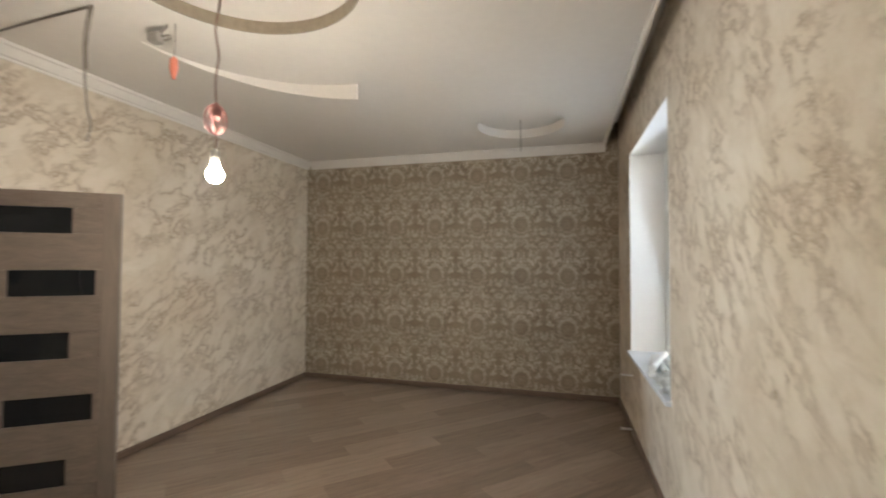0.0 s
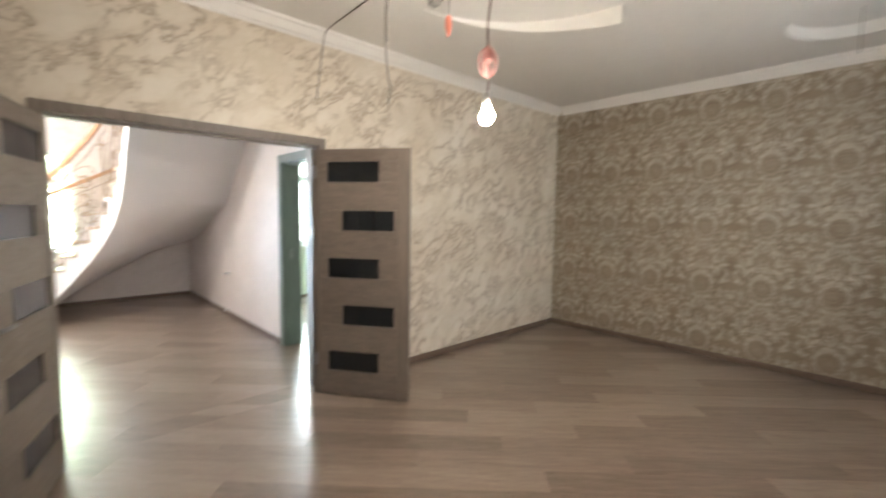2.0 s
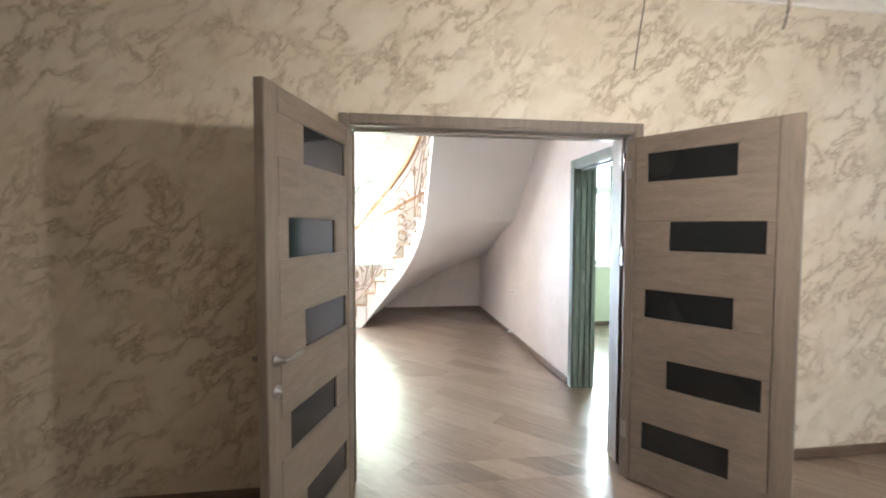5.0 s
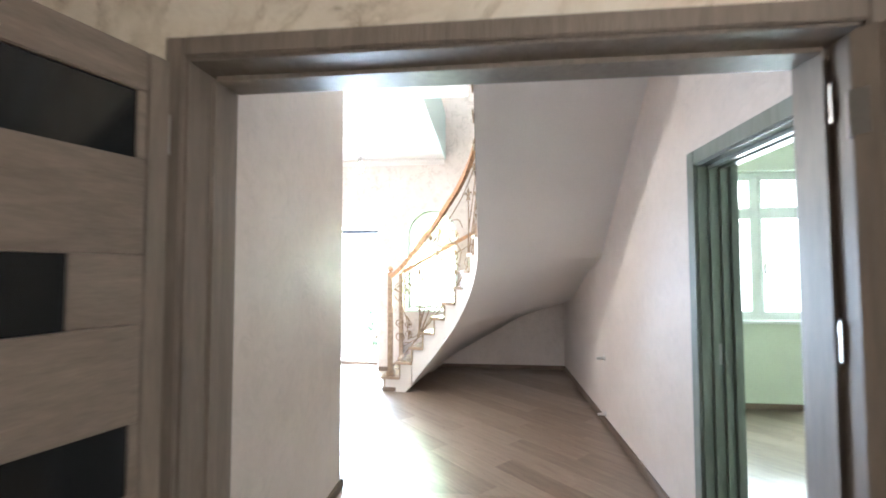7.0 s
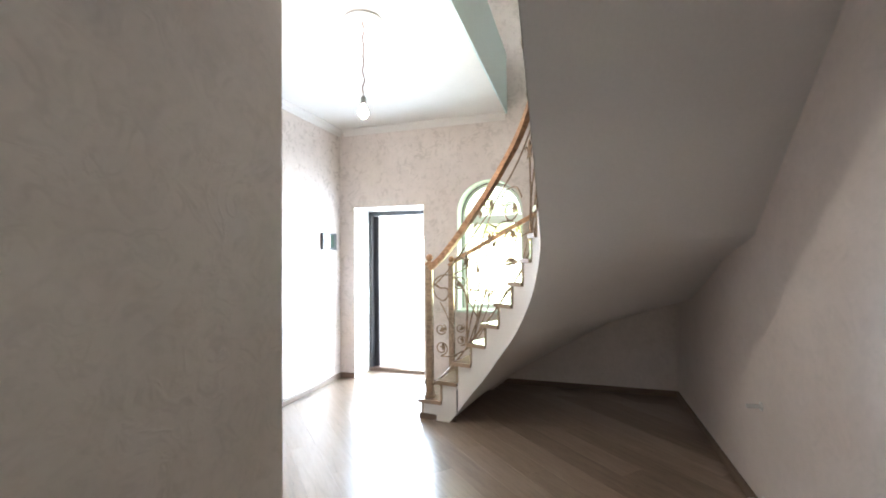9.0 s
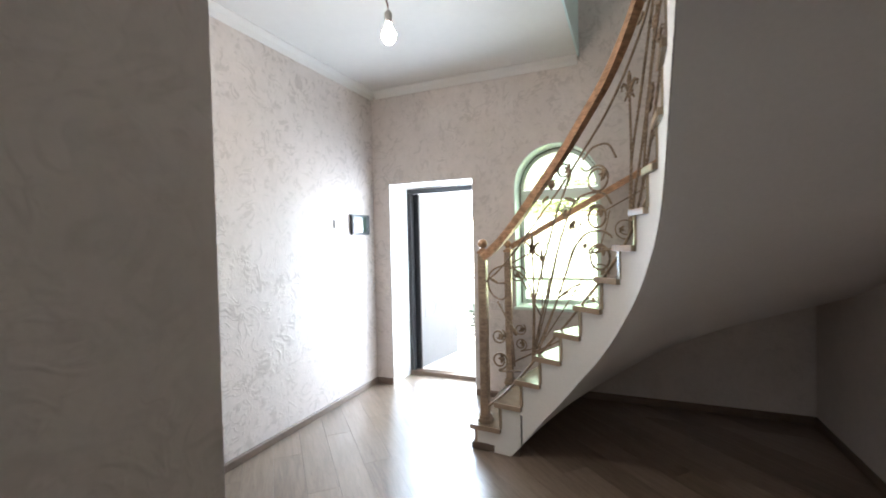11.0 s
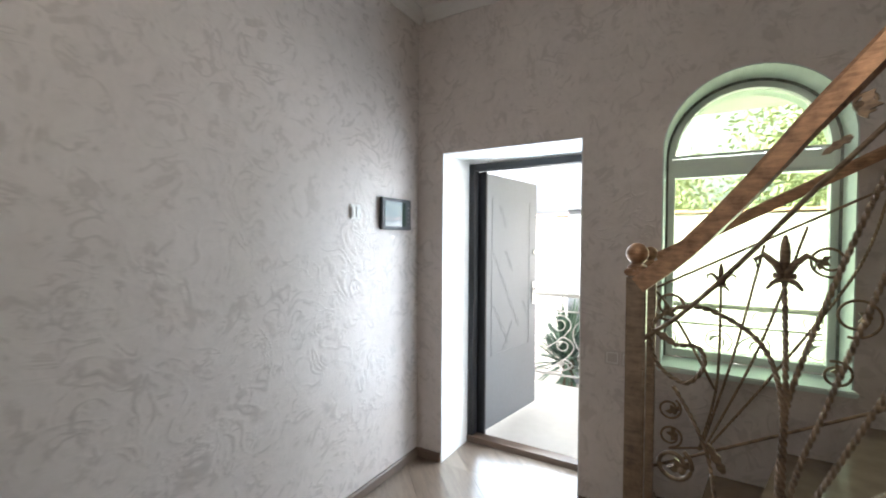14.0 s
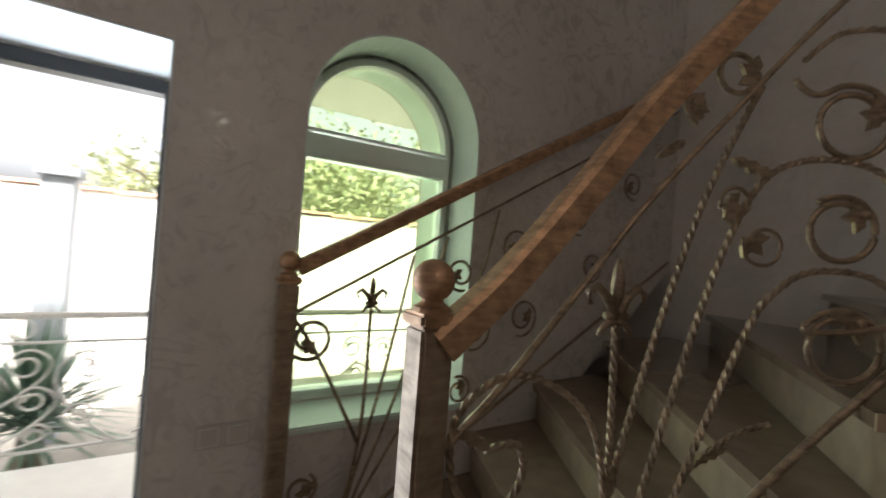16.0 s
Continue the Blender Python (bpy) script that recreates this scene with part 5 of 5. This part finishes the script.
# ---- hanging lamps and loose wires ----
def hanging_bulb(name, x, y, ztop, zbulb, label, wrap=None, plate=None):
    t = tagged(holder(name, (x, y, ztop)), label, "pendant bulb")
    d = zbulb - ztop
    bm = bmesh.new()
    lathe(bm, [(0.001, d - 0.036), (0.016, d - 0.032), (0.029, d - 0.016), (0.033, d), (0.029, d + 0.017), (0.018, d + 0.036), (0.0125, d + 0.058)], sides=18)
    part("bulb", bm, M_BULB, t, "glowing bare bulb", True).visible_shadow = False
    bm = bmesh.new()
    lathe(bm, [(0.016, d + 0.056), (0.018, d + 0.062), (0.018, d + 0.10), (0.007, d + 0.115)], sides=14)
    part("lamp_holder", bm, M_BOX, t, "dark lamp holder", True)
    bm = bmesh.new()
    m = 22
    tube(bm, [(0.006 * math.sin(i * 0.9) * min(1, i), 0.006 * math.cos(i * 1.3) * min(1, i), d + 0.11 + (-d - 0.11) * i / m) for i in range(m + 1)], 0.0042, 6)
    part("cord", bm, M_TWINE, t, "thin twisted cord", True)
    if wrap:
        bm = bmesh.new()
        for k in range(3):
            pts = []
            for i in range(25):
                a = 2 * math.pi * i / 24
                rr = 0.038 + 0.006 * k
                pts.append((rr * math.sin(a) * math.cos(k * 1.05), rr * math.sin(a) * math.sin(k * 1.05), wrap + 0.065 * math.cos(a) - 0.06))
            tube(bm, pts, 0.0045, 5)
            part("wire_loop", bm, M_PINK, t, "pink loop of coiled wire")
            bm = bmesh.new()
        lathe(bm, [(0.008, wrap - 0.07), (0.022, wrap - 0.05), (0.020, wrap - 0.01), (0.006, wrap + 0.015)], sides=10)
        part("wire_knot", bm, M_PINK, t, "pink knot of coiled wire")
    if plate:
        bm = bmesh.new()
        lathe(bm, [(plate, -0.012), (plate, -0.001)], sides=40)
        part("ceiling_plate", bm, M_HCEIL, t, "round plain ceiling plate")
    return t


hanging_bulb("pendant_bulb", -1.265, 2.206, CEIL + 0.07, 1.955, "lit bare bulb on a twisted cord with pink wire loops", wrap=-0.77)
hanging_bulb("pendant_bulb", -6.18, 0.31, HCEIL, 2.455, "lit bare bulb on a cord under a round plate", plate=0.13)
bm = bmesh.new()
lathe(bm, [(0.11, CEIL + 0.045), (0.11, CEIL + 0.069)], (-1.265, 2.206, 0), 32)
tagged(finish("ceiling_rosette", bm, M_BOX), "grey round rosette plate in the ceiling recess", "ceiling plate")


def wire(name, pts, r, material, label):
    bm = bmesh.new()
    fine = []
    P = [Vector(p) for p in pts]
    for i in range(len(P) - 1):
        p = [P[min(max(j, 0), len(P) - 1)] for j in (i - 1, i, i + 1, i + 2)]
        for s in range(6):
            f = s / 6
            fine.append(0.5 * (2 * p[1] + (p[2] - p[0]) * f + (2 * p[0] - 5 * p[1] + 4 * p[2] - p[3]) * f * f + (3 * p[1] - p[0] - 3 * p[2] + p[3]) * f ** 3))
    fine.append(P[-1])
    tube(bm, fine, r, 6)
    return tagged(finish(name, bm, material, True), label, "cable", "loose ceiling cables")


wire("loose_cable", [(-2.256, 2.373, CEIL), (-2.252, 2.350, 2.84), (-2.25, 2.342, 2.70), (-2.253, 2.352, 2.55), (-2.248, 2.362, 2.40), (-2.25, 2.385, 2.31), (-2.262, 2.375, 2.22)], 0.006, M_CABLE, "grey loose cable hanging from the ceiling")
wire("loose_cable", [(-0.215, 5.10, CEIL + 0.09), (-0.217, 5.102, 2.89), (-0.213, 5.10, 2.72)], 0.004, M_CABLE, "thin cable hanging out of the small ceiling recess")
wire("loose_cable", [(-2.250, 2.378, CEIL), (-2.262, 2.372, 2.83), (-2.256, 2.360, 2.72), (-2.245, 2.358, 2.60)], 0.005, M_CABLE, "grey loose cable hanging from the ceiling")
wire("loose_cable", [(-2.256, 2.373, CEIL - 0.008), (-2.50, 2.377, 2.945), (-2.80, 2.382, 2.935), (-3.08, 2.386, 2.915), (-3.135, 2.385, 2.84), (-3.15, 2.372, 2.70), (-3.165, 2.356, 2.54), (-3.17, 2.34, 2.40)], 0.005, M_CABLE, "grey loose cable sagging across to the door wall")
jb = tagged(holder("junction_box", (-2.08, 2.616, 2.885)), "grey junction box dangling from ceiling wires", "junction box")
bm = bmesh.new()
box(bm, -0.045, -0.03, -0.035, 0.03, 0.03, 0.02, 0.006)
part("body", bm, M_BOX, jb)
bm = bmesh.new()
tube(bm, [(0.06, 0.0, 0.12), (0.06, 0.01, 0.06), (0.0, 0.0, 0.01)], 0.004, 6)
tube(bm, [(0.02, 0.0, 0.0), (0.09, 0.0, 0.0), (0.10, 0.0, -0.02), (0.05, 0.0, -0.03)], 0.004, 6)
part("wires", bm, M_CABLE, jb, "grey wires")
oc = tagged(holder("orange_lamp_holder", (-1.97, 2.63, 2.88)), "orange plastic lamp holder on a wire", "lamp holder")
bm = bmesh.new()
tube(bm, [(0, 0, 0.10), (0.005, 0, 0.03), (0, 0, -0.12)], 0.003, 6)
part("wire", bm, M_CABLE, oc)
bm = bmesh.new()
lathe(bm, [(0.008, -0.12), (0.022, -0.14), (0.024, -0.19), (0.014, -0.23), (0.010, -0.25)], sides=12)
part("shell", bm, M_ORANGE, oc, smooth=True)

# ---- window sill, rolls and pipe stubs in the living room ----
slab("window_sill_living", M_SHEET, "pale window sill covered with plastic sheet", "window sill", (XW - 0.035, WY0 - 0.02, WZ0 - 0.001, XWO - 0.09, WY1 + 0.02, WZ0 + 0.028))
for i, (x, y, z, ln, a, r) in enumerate(((0.876, 4.44, 0.770, 0.62, 78, 0.028), (0.946, 4.49, 0.770, 0.60, 84, 0.028), (0.916, 4.42, 0.815, 0.58, 70, 0.026), (1.016, 4.44, 0.770, 0.60, 92, 0.028))):
    bm = bmesh.new()
    d = Vector((math.cos(radians(a)), math.sin(radians(a)), 0)) * ln / 2
    tube(bm, [Vector((x, y, z)) - d, Vector((x, y, z)) + d], r, 16)
    tagged(finish("wallpaper_roll", bm, M_PAPERROLL), "white roll of leftover wallpaper on the sill", "wallpaper roll", "rolls on the sill")
bm = bmesh.new()
gx, gy = 9, 14
pts = {}
for i in range(gx):
    for j in range(gy):
        x, y = 0.801 + 0.22 * i / (gx - 1), 3.68 + 0.55 * j / (gy - 1)
        pts[i, j] = bm.verts.new((x, y, WZ0 + 0.034 + 0.06 * abs(noise.noise((x * 14, y * 9, 0.3))) + 0.03 * (i / gx)))
for i in range(gx - 1):
    for j in range(gy - 1):
        bm.faces.new((pts[i, j], pts[i + 1, j], pts[i + 1, j + 1], pts[i, j + 1]))
bmesh.ops.solidify(bm, geom=bm.faces[:], thickness=0.004)
tagged(finish("crumpled_paper", bm, M_PAPERROLL), "crumpled white paper sheet on the sill", "paper")
for z in (0.54, 0.045):
    bm = bmesh.new()
    tube(bm, [(XW + 0.01, 5.02, z), (XW - 0.07, 5.02, z), (XW - 0.085, 5.02, z)], 0.010, 10)
    tube(bm, [(XW - 0.085, 5.02, z), (XW - 0.11, 5.02, z)], 0.013, 6)
    tagged(finish("radiator_pipe_stub", bm, M_PAPERROLL, False), "short white radiator pipe stub out of the wall", "pipe", "radiator pipe stubs")

# ---- hall fixtures ----
mon = tagged(holder("door_monitor", (-8.09, YL, 1.685)), "black-framed video door monitor on the wall", "door monitor")
bm = bmesh.new()
box(bm, -0.155, 0.001, -0.10, 0.155, 0.028, 0.10, 0.006)
housing = part("housing", bm, M_BLACK, mon)
bm = bmesh.new()
box(bm, -0.085, 0.028, -0.078, 0.130, 0.031, 0.078)
part("screen", bm, M_SCREEN, housing, "glossy dark screen")
for z in (-0.05, -0.02, 0.01, 0.04):
    bm = bmesh.new()
    box(bm, -0.126, 0.028, z, -0.118, 0.0295, z + 0.008)
    part("button", bm, M_CHROME, housing, "small silver button")
sw = tagged(holder("light_switch", (-7.72, YL, 1.68)), "white double light switch on the plaster wall", "light switch")
bm = bmesh.new()
box(bm, -0.042, 0.001, -0.042, 0.042, 0.009, 0.042, 0.003)
plate = part("plate", bm, M_SWITCH, sw)
for x in (-0.018, 0.018):
    bm = bmesh.new()
    box(bm, x - 0.016, 0.009, -0.030, x + 0.016, 0.014, 0.030, 0.002)
    part("rocker", bm, M_SWITCH, plate)
for y in (0.112, 0.196):
    ol = tagged(holder("socket_outlet", (XF, y, 0.883)), "beige square socket plate under the window corner", "socket", "sockets by the stair")
    bm = bmesh.new()
    box(bm, 0.001, -0.041, -0.041, 0.008, 0.041, 0.041, 0.003)
    plate = part("plate", bm, M_SOCKET, ol)
    bm = bmesh.new()
    for b in ((-0.029, -0.029, -0.026, 0.029), (0.026, -0.029, 0.029, 0.029), (-0.026, 0.026, 0.026, 0.029), (-0.026, -0.029, 0.026, -0.026)):
        box(bm, 0.008, b[0], b[1], 0.0105, b[2], b[3])
    part("rim", bm, M_SWITCH, plate)
    bm = bmesh.new()
    box(bm, 0.008, -0.0255, -0.0255, 0.0115, 0.0255, 0.0255, 0.001)
    part("cover", bm, M_SOCKET, plate)
for x, z in ((-6.50, 0.62), (-6.49, 0.09)):
    bm = bmesh.new()
    tube(bm, [(x, YR + 0.005, z), (x, YR - 0.045, z), (x - 0.004, YR - 0.075, z - 0.004)], 0.012, 10)
    tube(bm, [(x, YR, z), (x, YR - 0.006, z)], 0.026, 14)
    tagged(finish("radiator_pipe_stub", bm, M_PAPERROLL), "capped white pipe stub low on the wall", "pipe", "hall pipe stubs")

# ---- outside the front door ----
slab("ground", M_SOIL, "pale bare yard ground reaching far off", "ground", (-400, -400, -0.75, XFO - 0.02, 400, -0.45), (XFO - 0.02, -400, -0.75, 400, YS - 0.3, -0.45), (XFO - 0.02, 6.4, -0.75, 400, 400, -0.45), (1.5, YS - 0.3, -0.75, 400, 6.4, -0.45))
slab("porch_floor", M_TILE, "pale tiled porch floor", "porch", (-10.45, -3.2, -0.45, XFO, 4.2, -0.02))
slab("house_outer_wall", M_YARD, "pale rendered outer wall of the house", "wall", (XFO - 0.02, 4.2, -0.45, -7.45, 6.3, 3.3))
slab("porch_roof", M_YARD, "pale soffit of the porch roof", "roof", (-10.75, -3.2, 2.75, XFO, 4.2, 2.92))
pr = tagged(holder("porch_railing", (-10.40, 0, -0.02)), "silver-painted wrought-iron porch railing with scrolls", "railing")
for z, r in ((0.97, 0.022), (0.80, 0.010), (0.12, 0.012)):
    bm = bmesh.new()
    tube(bm, [(0, -3.1, z), (0, 4.1, z)], r, 8)
    part("rail", bm, M_SILVERIRON, pr)
for y in (-3.1, -1.75, 0.30, 2.2, 4.1):
    bm = bmesh.new()
    box(bm, -0.02, y - 0.02, 0, 0.02, y + 0.02, 0.98, 0.003)
    part("post", bm, M_SILVERIRON, pr)


def porch_scroll(y, z, r, way, foot, thick=0.008):
    """A spiral with a three-lobed leaf at its eye and a tail that runs down to a foot."""
    pts = []
    for k in range(44):
        f = k / 43
        a = way * (2.6 - 8.0 * f)
        rr = r * (0.34 + 0.66 * f)
        pts.append(Vector((0, y + way * rr * math.cos(a), z + rr * math.sin(a) * way)))
    d = (pts[-1] - pts[-2]).normalized()
    p0, e = pts[-1].copy(), Vector((0, *foot))
    ln = (e - p0).length
    for k in range(1, 13):
        f = k / 12
        pts.append(p0 * (1 - f) ** 2 + (p0 + d * ln * 0.5) * 2 * f * (1 - f) + e * f * f)
    bm = bmesh.new()
    tube(bm, pts, thick, 6)
    scroll = part("scroll", bm, M_SILVERIRON, pr, smooth=True)
    bm = bmesh.new()
    for k in range(3):
        a = way * 2.6 + 1.2 * (k - 1)
        tip = pts[0] + Vector((0, 0.035 * math.cos(a), 0.035 * math.sin(a)))
        tube(bm, [pts[0], pts[0].lerp(tip, 0.6), tip], lambda f: 0.004 + 0.010 * math.sin(3.14 * f), 6)
    part("leaf", bm, M_SILVERIRON, scroll)


y = -3.0
while y < 4.0:
    for dy, z, r, way, foot in ((0.16, 0.66, 0.10, 1, (y + 0.03, 0.40)), (0.20, 0.44, 0.085, 1, (y + 0.02, 0.16)), (0.22, 0.225, 0.065, 1, (y + 0.02, 0.125)), (0.46, 0.64, 0.10, -1, (y + 0.62, 0.13)), (0.44, 0.32, 0.075, -1, (y + 0.60, 0.125))):
        porch_scroll(y + dy, z, r, way, foot)
    for dy in (0.12, 0.48):
        bm = bmesh.new()
        tube(bm, [(0, y + dy + 0.062 * math.cos(a), 0.885 + 0.062 * math.sin(a)) for a in [2 * math.pi * k / 24 for k in range(25)]], 0.006, 6)
        part("ring", bm, M_SILVERIRON, pr, smooth=True)
    y += 0.70


def yucca(x, y, z, n, ln):
    t = tagged(holder("yucca_plant", (x, y, z)), "grey-green spiky yucca beyond the porch railing", "yucca")
    bm = bmesh.new()
    tube(bm, [(0, 0, 0), (0.02, 0, 0.2), (0, 0.02, 0.42)], lambda f: 0.09 - 0.03 * f, 9)
    part("trunk", bm, M_BARK, t)
    bm = bmesh.new()
    for k in range(n):
        a = random.uniform(0, 2 * math.pi)
        el = random.uniform(-0.25, 1.45)
        L = ln * random.uniform(0.75, 1.05)
        d = Vector((math.cos(a) * math.cos(el), math.sin(a) * math.cos(el), math.sin(el)))
        s = d.cross(Vector((0, 0, 1))).normalized() * 0.016
        b = Vector((0, 0, 0.40 + random.uniform(-0.12, 0.08)))
        sag = Vector((0, 0, -0.10 * L * math.cos(el)))
        v = [b - s * 0.8, b + s * 0.8, b + d * L * 0.5 + s, b + d * L * 0.5 - s]
        tip = bm.verts.new(b + d * L + sag)
        v = [bm.verts.new(p) for p in v]
        keel = bm.verts.new(b + d * L * 0.5 + Vector((0, 0, -0.006)))
        bm.faces.new(v)
        bm.faces.new((v[3], v[2], tip))
        bm.faces.new((v[0], v[3], keel, ))
        bm.faces.new((v[1], keel, v[2]))
    part("leaves", bm, M_YUCCA, t)
    return t


yucca(-11.15, -0.84, -0.33, 260, 0.86)
yucca(-11.4, 0.25, -0.45, 110, 0.55)
yw = tagged(holder("yard_wall", (-14.0, 0, -0.45)), "pale rendered yard wall with a clay tile coping", "yard wall")
bm = bmesh.new()
box(bm, -0.12, -9, 0, 0.12, 12, 2.42)
part("wall_body", bm, M_YARD, yw)
tile = bmesh.new()
arc = [(0.15 * math.cos(a), 0.06 * math.sin(a)) for a in [math.pi * k / 8 for k in range(9)]]
inn = [(p[0] * 0.86, p[1] * 0.80) for p in arc[::-1]]
prism(tile, [(p[0], p[1]) for p in arc + inn], "y", 0, 0.36)
first = part("coping_tile", tile, M_ROOFTILE, yw, "weathered clay coping tile")
first.matrix_local = pose(0, -9, 2.42, 2)
for k in range(1, 58):
    c = first.copy()
    scene.collection.objects.link(c)
    c.parent = yw
    c.matrix_local = pose(random.uniform(-0.01, 0.01), -9 + 0.36 * k, 2.42 + random.uniform(0, 0.015), 2, random.uniform(-3, 3), random.uniform(-2, 2))
bm = bmesh.new()
box(bm, -12.12, -1.05, -0.45, -11.88, -0.81, 1.95, 0.01)
box(bm, -12.16, -1.09, 1.95, -11.84, -0.77, 2.02, 0.01)
tagged(finish("gate_pillar", bm, M_PILLAR), "grey square gate pillar in the yard", "pillar")


def tree(x, y, z, h, spread, leaves, label):
    t = tagged(holder("tree", (x, y, z)), label, "tree")
    bm = bmesh.new()
    tube(bm, [(0, 0, 0), (0.08, 0.05, h * 0.25), (-0.05, 0.1, h * 0.5), (0.05, 0.0, h * 0.8)], lambda f: 0.16 * (1 - 0.75 * f), 9)
    tips = []
    for k in range(11):
        a = k * 2.4
        b = Vector((0, 0.05, h * (0.35 + 0.045 * k)))
        e = b + Vector((math.cos(a), math.sin(a), 0.55)) * spread * random.uniform(0.55, 0.95)
        tube(bm, [b, b.lerp(e, 0.5) + Vector((0, 0, 0.15)), e], lambda f: 0.06 * (1 - 0.8 * f), 6)
        tips.append(e)
        tips.append(b.lerp(e, 0.6))
    part("trunk", bm, M_BARK, t)
    verts, faces = [], []
    for k in range(leaves):
        c = random.choice(tips) + Vector([random.gauss(0, spread * 0.20) for _ in range(3)])
        d = Vector([random.gauss(0, 1) for _ in range(3)]).normalized()
        s = d.orthogonal().normalized()
        L = random.uniform(0.05, 0.10)
        b = len(verts)
        verts += [c - d * L, c + s * L * 0.45, c + d * L, c - s * L * 0.45]
        faces.append((b, b + 1, b + 2, b + 3))
    me = bpy.data.meshes.new("crown")
    me.from_pydata([tuple(v) for v in verts], [], faces)
    me.materials.append(M_LEAF)
    c = new("crown", me)
    c.parent = t
    return t


tree(-18.0, 3.4, -0.45, 4.4, 2.3, 9000, "leafy yellow-green tree behind the yard wall")
tree(-19.0, -0.4, -0.45, 3.6, 1.6, 4200, "leafy yellow-green tree behind the yard wall")
tree(-20.0, 8.2, -0.45, 5.0, 2.4, 3600, "leafy green tree behind the yard wall")

# ---- laminate planks, laid diagonally ----
floor = tagged(holder("floor"), "diagonal oak laminate floor", "floor", kind="structure")
PW, PL, TH = 0.192, 1.285, 0.010
turn = Matrix.Rotation(radians(45), 2)
AREAS = [(XD, YS, XW, YN), (XDH, DY0, XD, DY1), (STUBX, STUBY, XDH, YR), (XF, YL, STUBX, YR), (XN, 0.6, XF, YR), (-8.74, FD0, XF, FD1), (GX0, YR, GX1, YR + 0.2), (GXF, YR + 0.2, XDH, GYF)]


def clip(poly, axis, limit, keep_low):
    out = []
    for i, p in enumerate(poly):
        q = poly[(i + 1) % len(poly)]
        ip, iq = ((p[axis] <= limit), (q[axis] <= limit)) if keep_low else ((p[axis] >= limit), (q[axis] >= limit))
        if ip:
            out.append(p)
        if ip != iq:
            out.append(p.lerp(q, (limit - p[axis]) / (q[axis] - p[axis])))
    return out


whole = None
rows = range(-60, 60)
for r in rows:
    off = (r * 0.417) % 1.0 * PL
    for c in range(-12, 12):
        x0, y0 = c * PL + off, r * PW
        quad = [Vector(p) for p in ((x0 + 0.0006, y0 + 0.0006), (x0 + PL - 0.0006, y0 + 0.0006), (x0 + PL - 0.0006, y0 + PW - 0.0006), (x0 + 0.0006, y0 + PW - 0.0006))]
        quad = [turn @ p for p in quad]
        base = turn @ Vector((x0, y0))
        for ax0, ay0, ax1, ay1 in AREAS:
            p = quad
            for axis, limit, low in ((0, ax0, False), (0, ax1, True), (1, ay0, False), (1, ay1, True)):
                p = clip(p, axis, limit, low) if len(p) > 2 else []
            if len(p) < 3:
                continue
            area = 0.5 * abs(sum(a.x * b.y - b.x * a.y for a, b in zip(p, p[1:] + p[:1])))
            if area < 0.00005:
                continue
            full = area > (PL - 0.0012) * (PW - 0.0012) - 1e-5
            if full and whole:
                ob = new("plank", whole)
            else:
                loc = [turn.transposed() @ (q - base) for q in p]
                bm = bmesh.new()
                prism(bm, [(q.x, q.y) for q in loc], "z", -TH, 0.0)
                bmesh.ops.recalc_face_normals(bm, faces=bm.faces)
                me = bpy.data.meshes.new("plank")
                bm.to_mesh(me)
                bm.free()
                me.materials.append(M_PLANK)
                ob = new("plank", me)
                if full:
                    whole = me
            ob.matrix_world = pose(base.x, base.y, 0, 0, 0, 45)
            ob.parent = floor
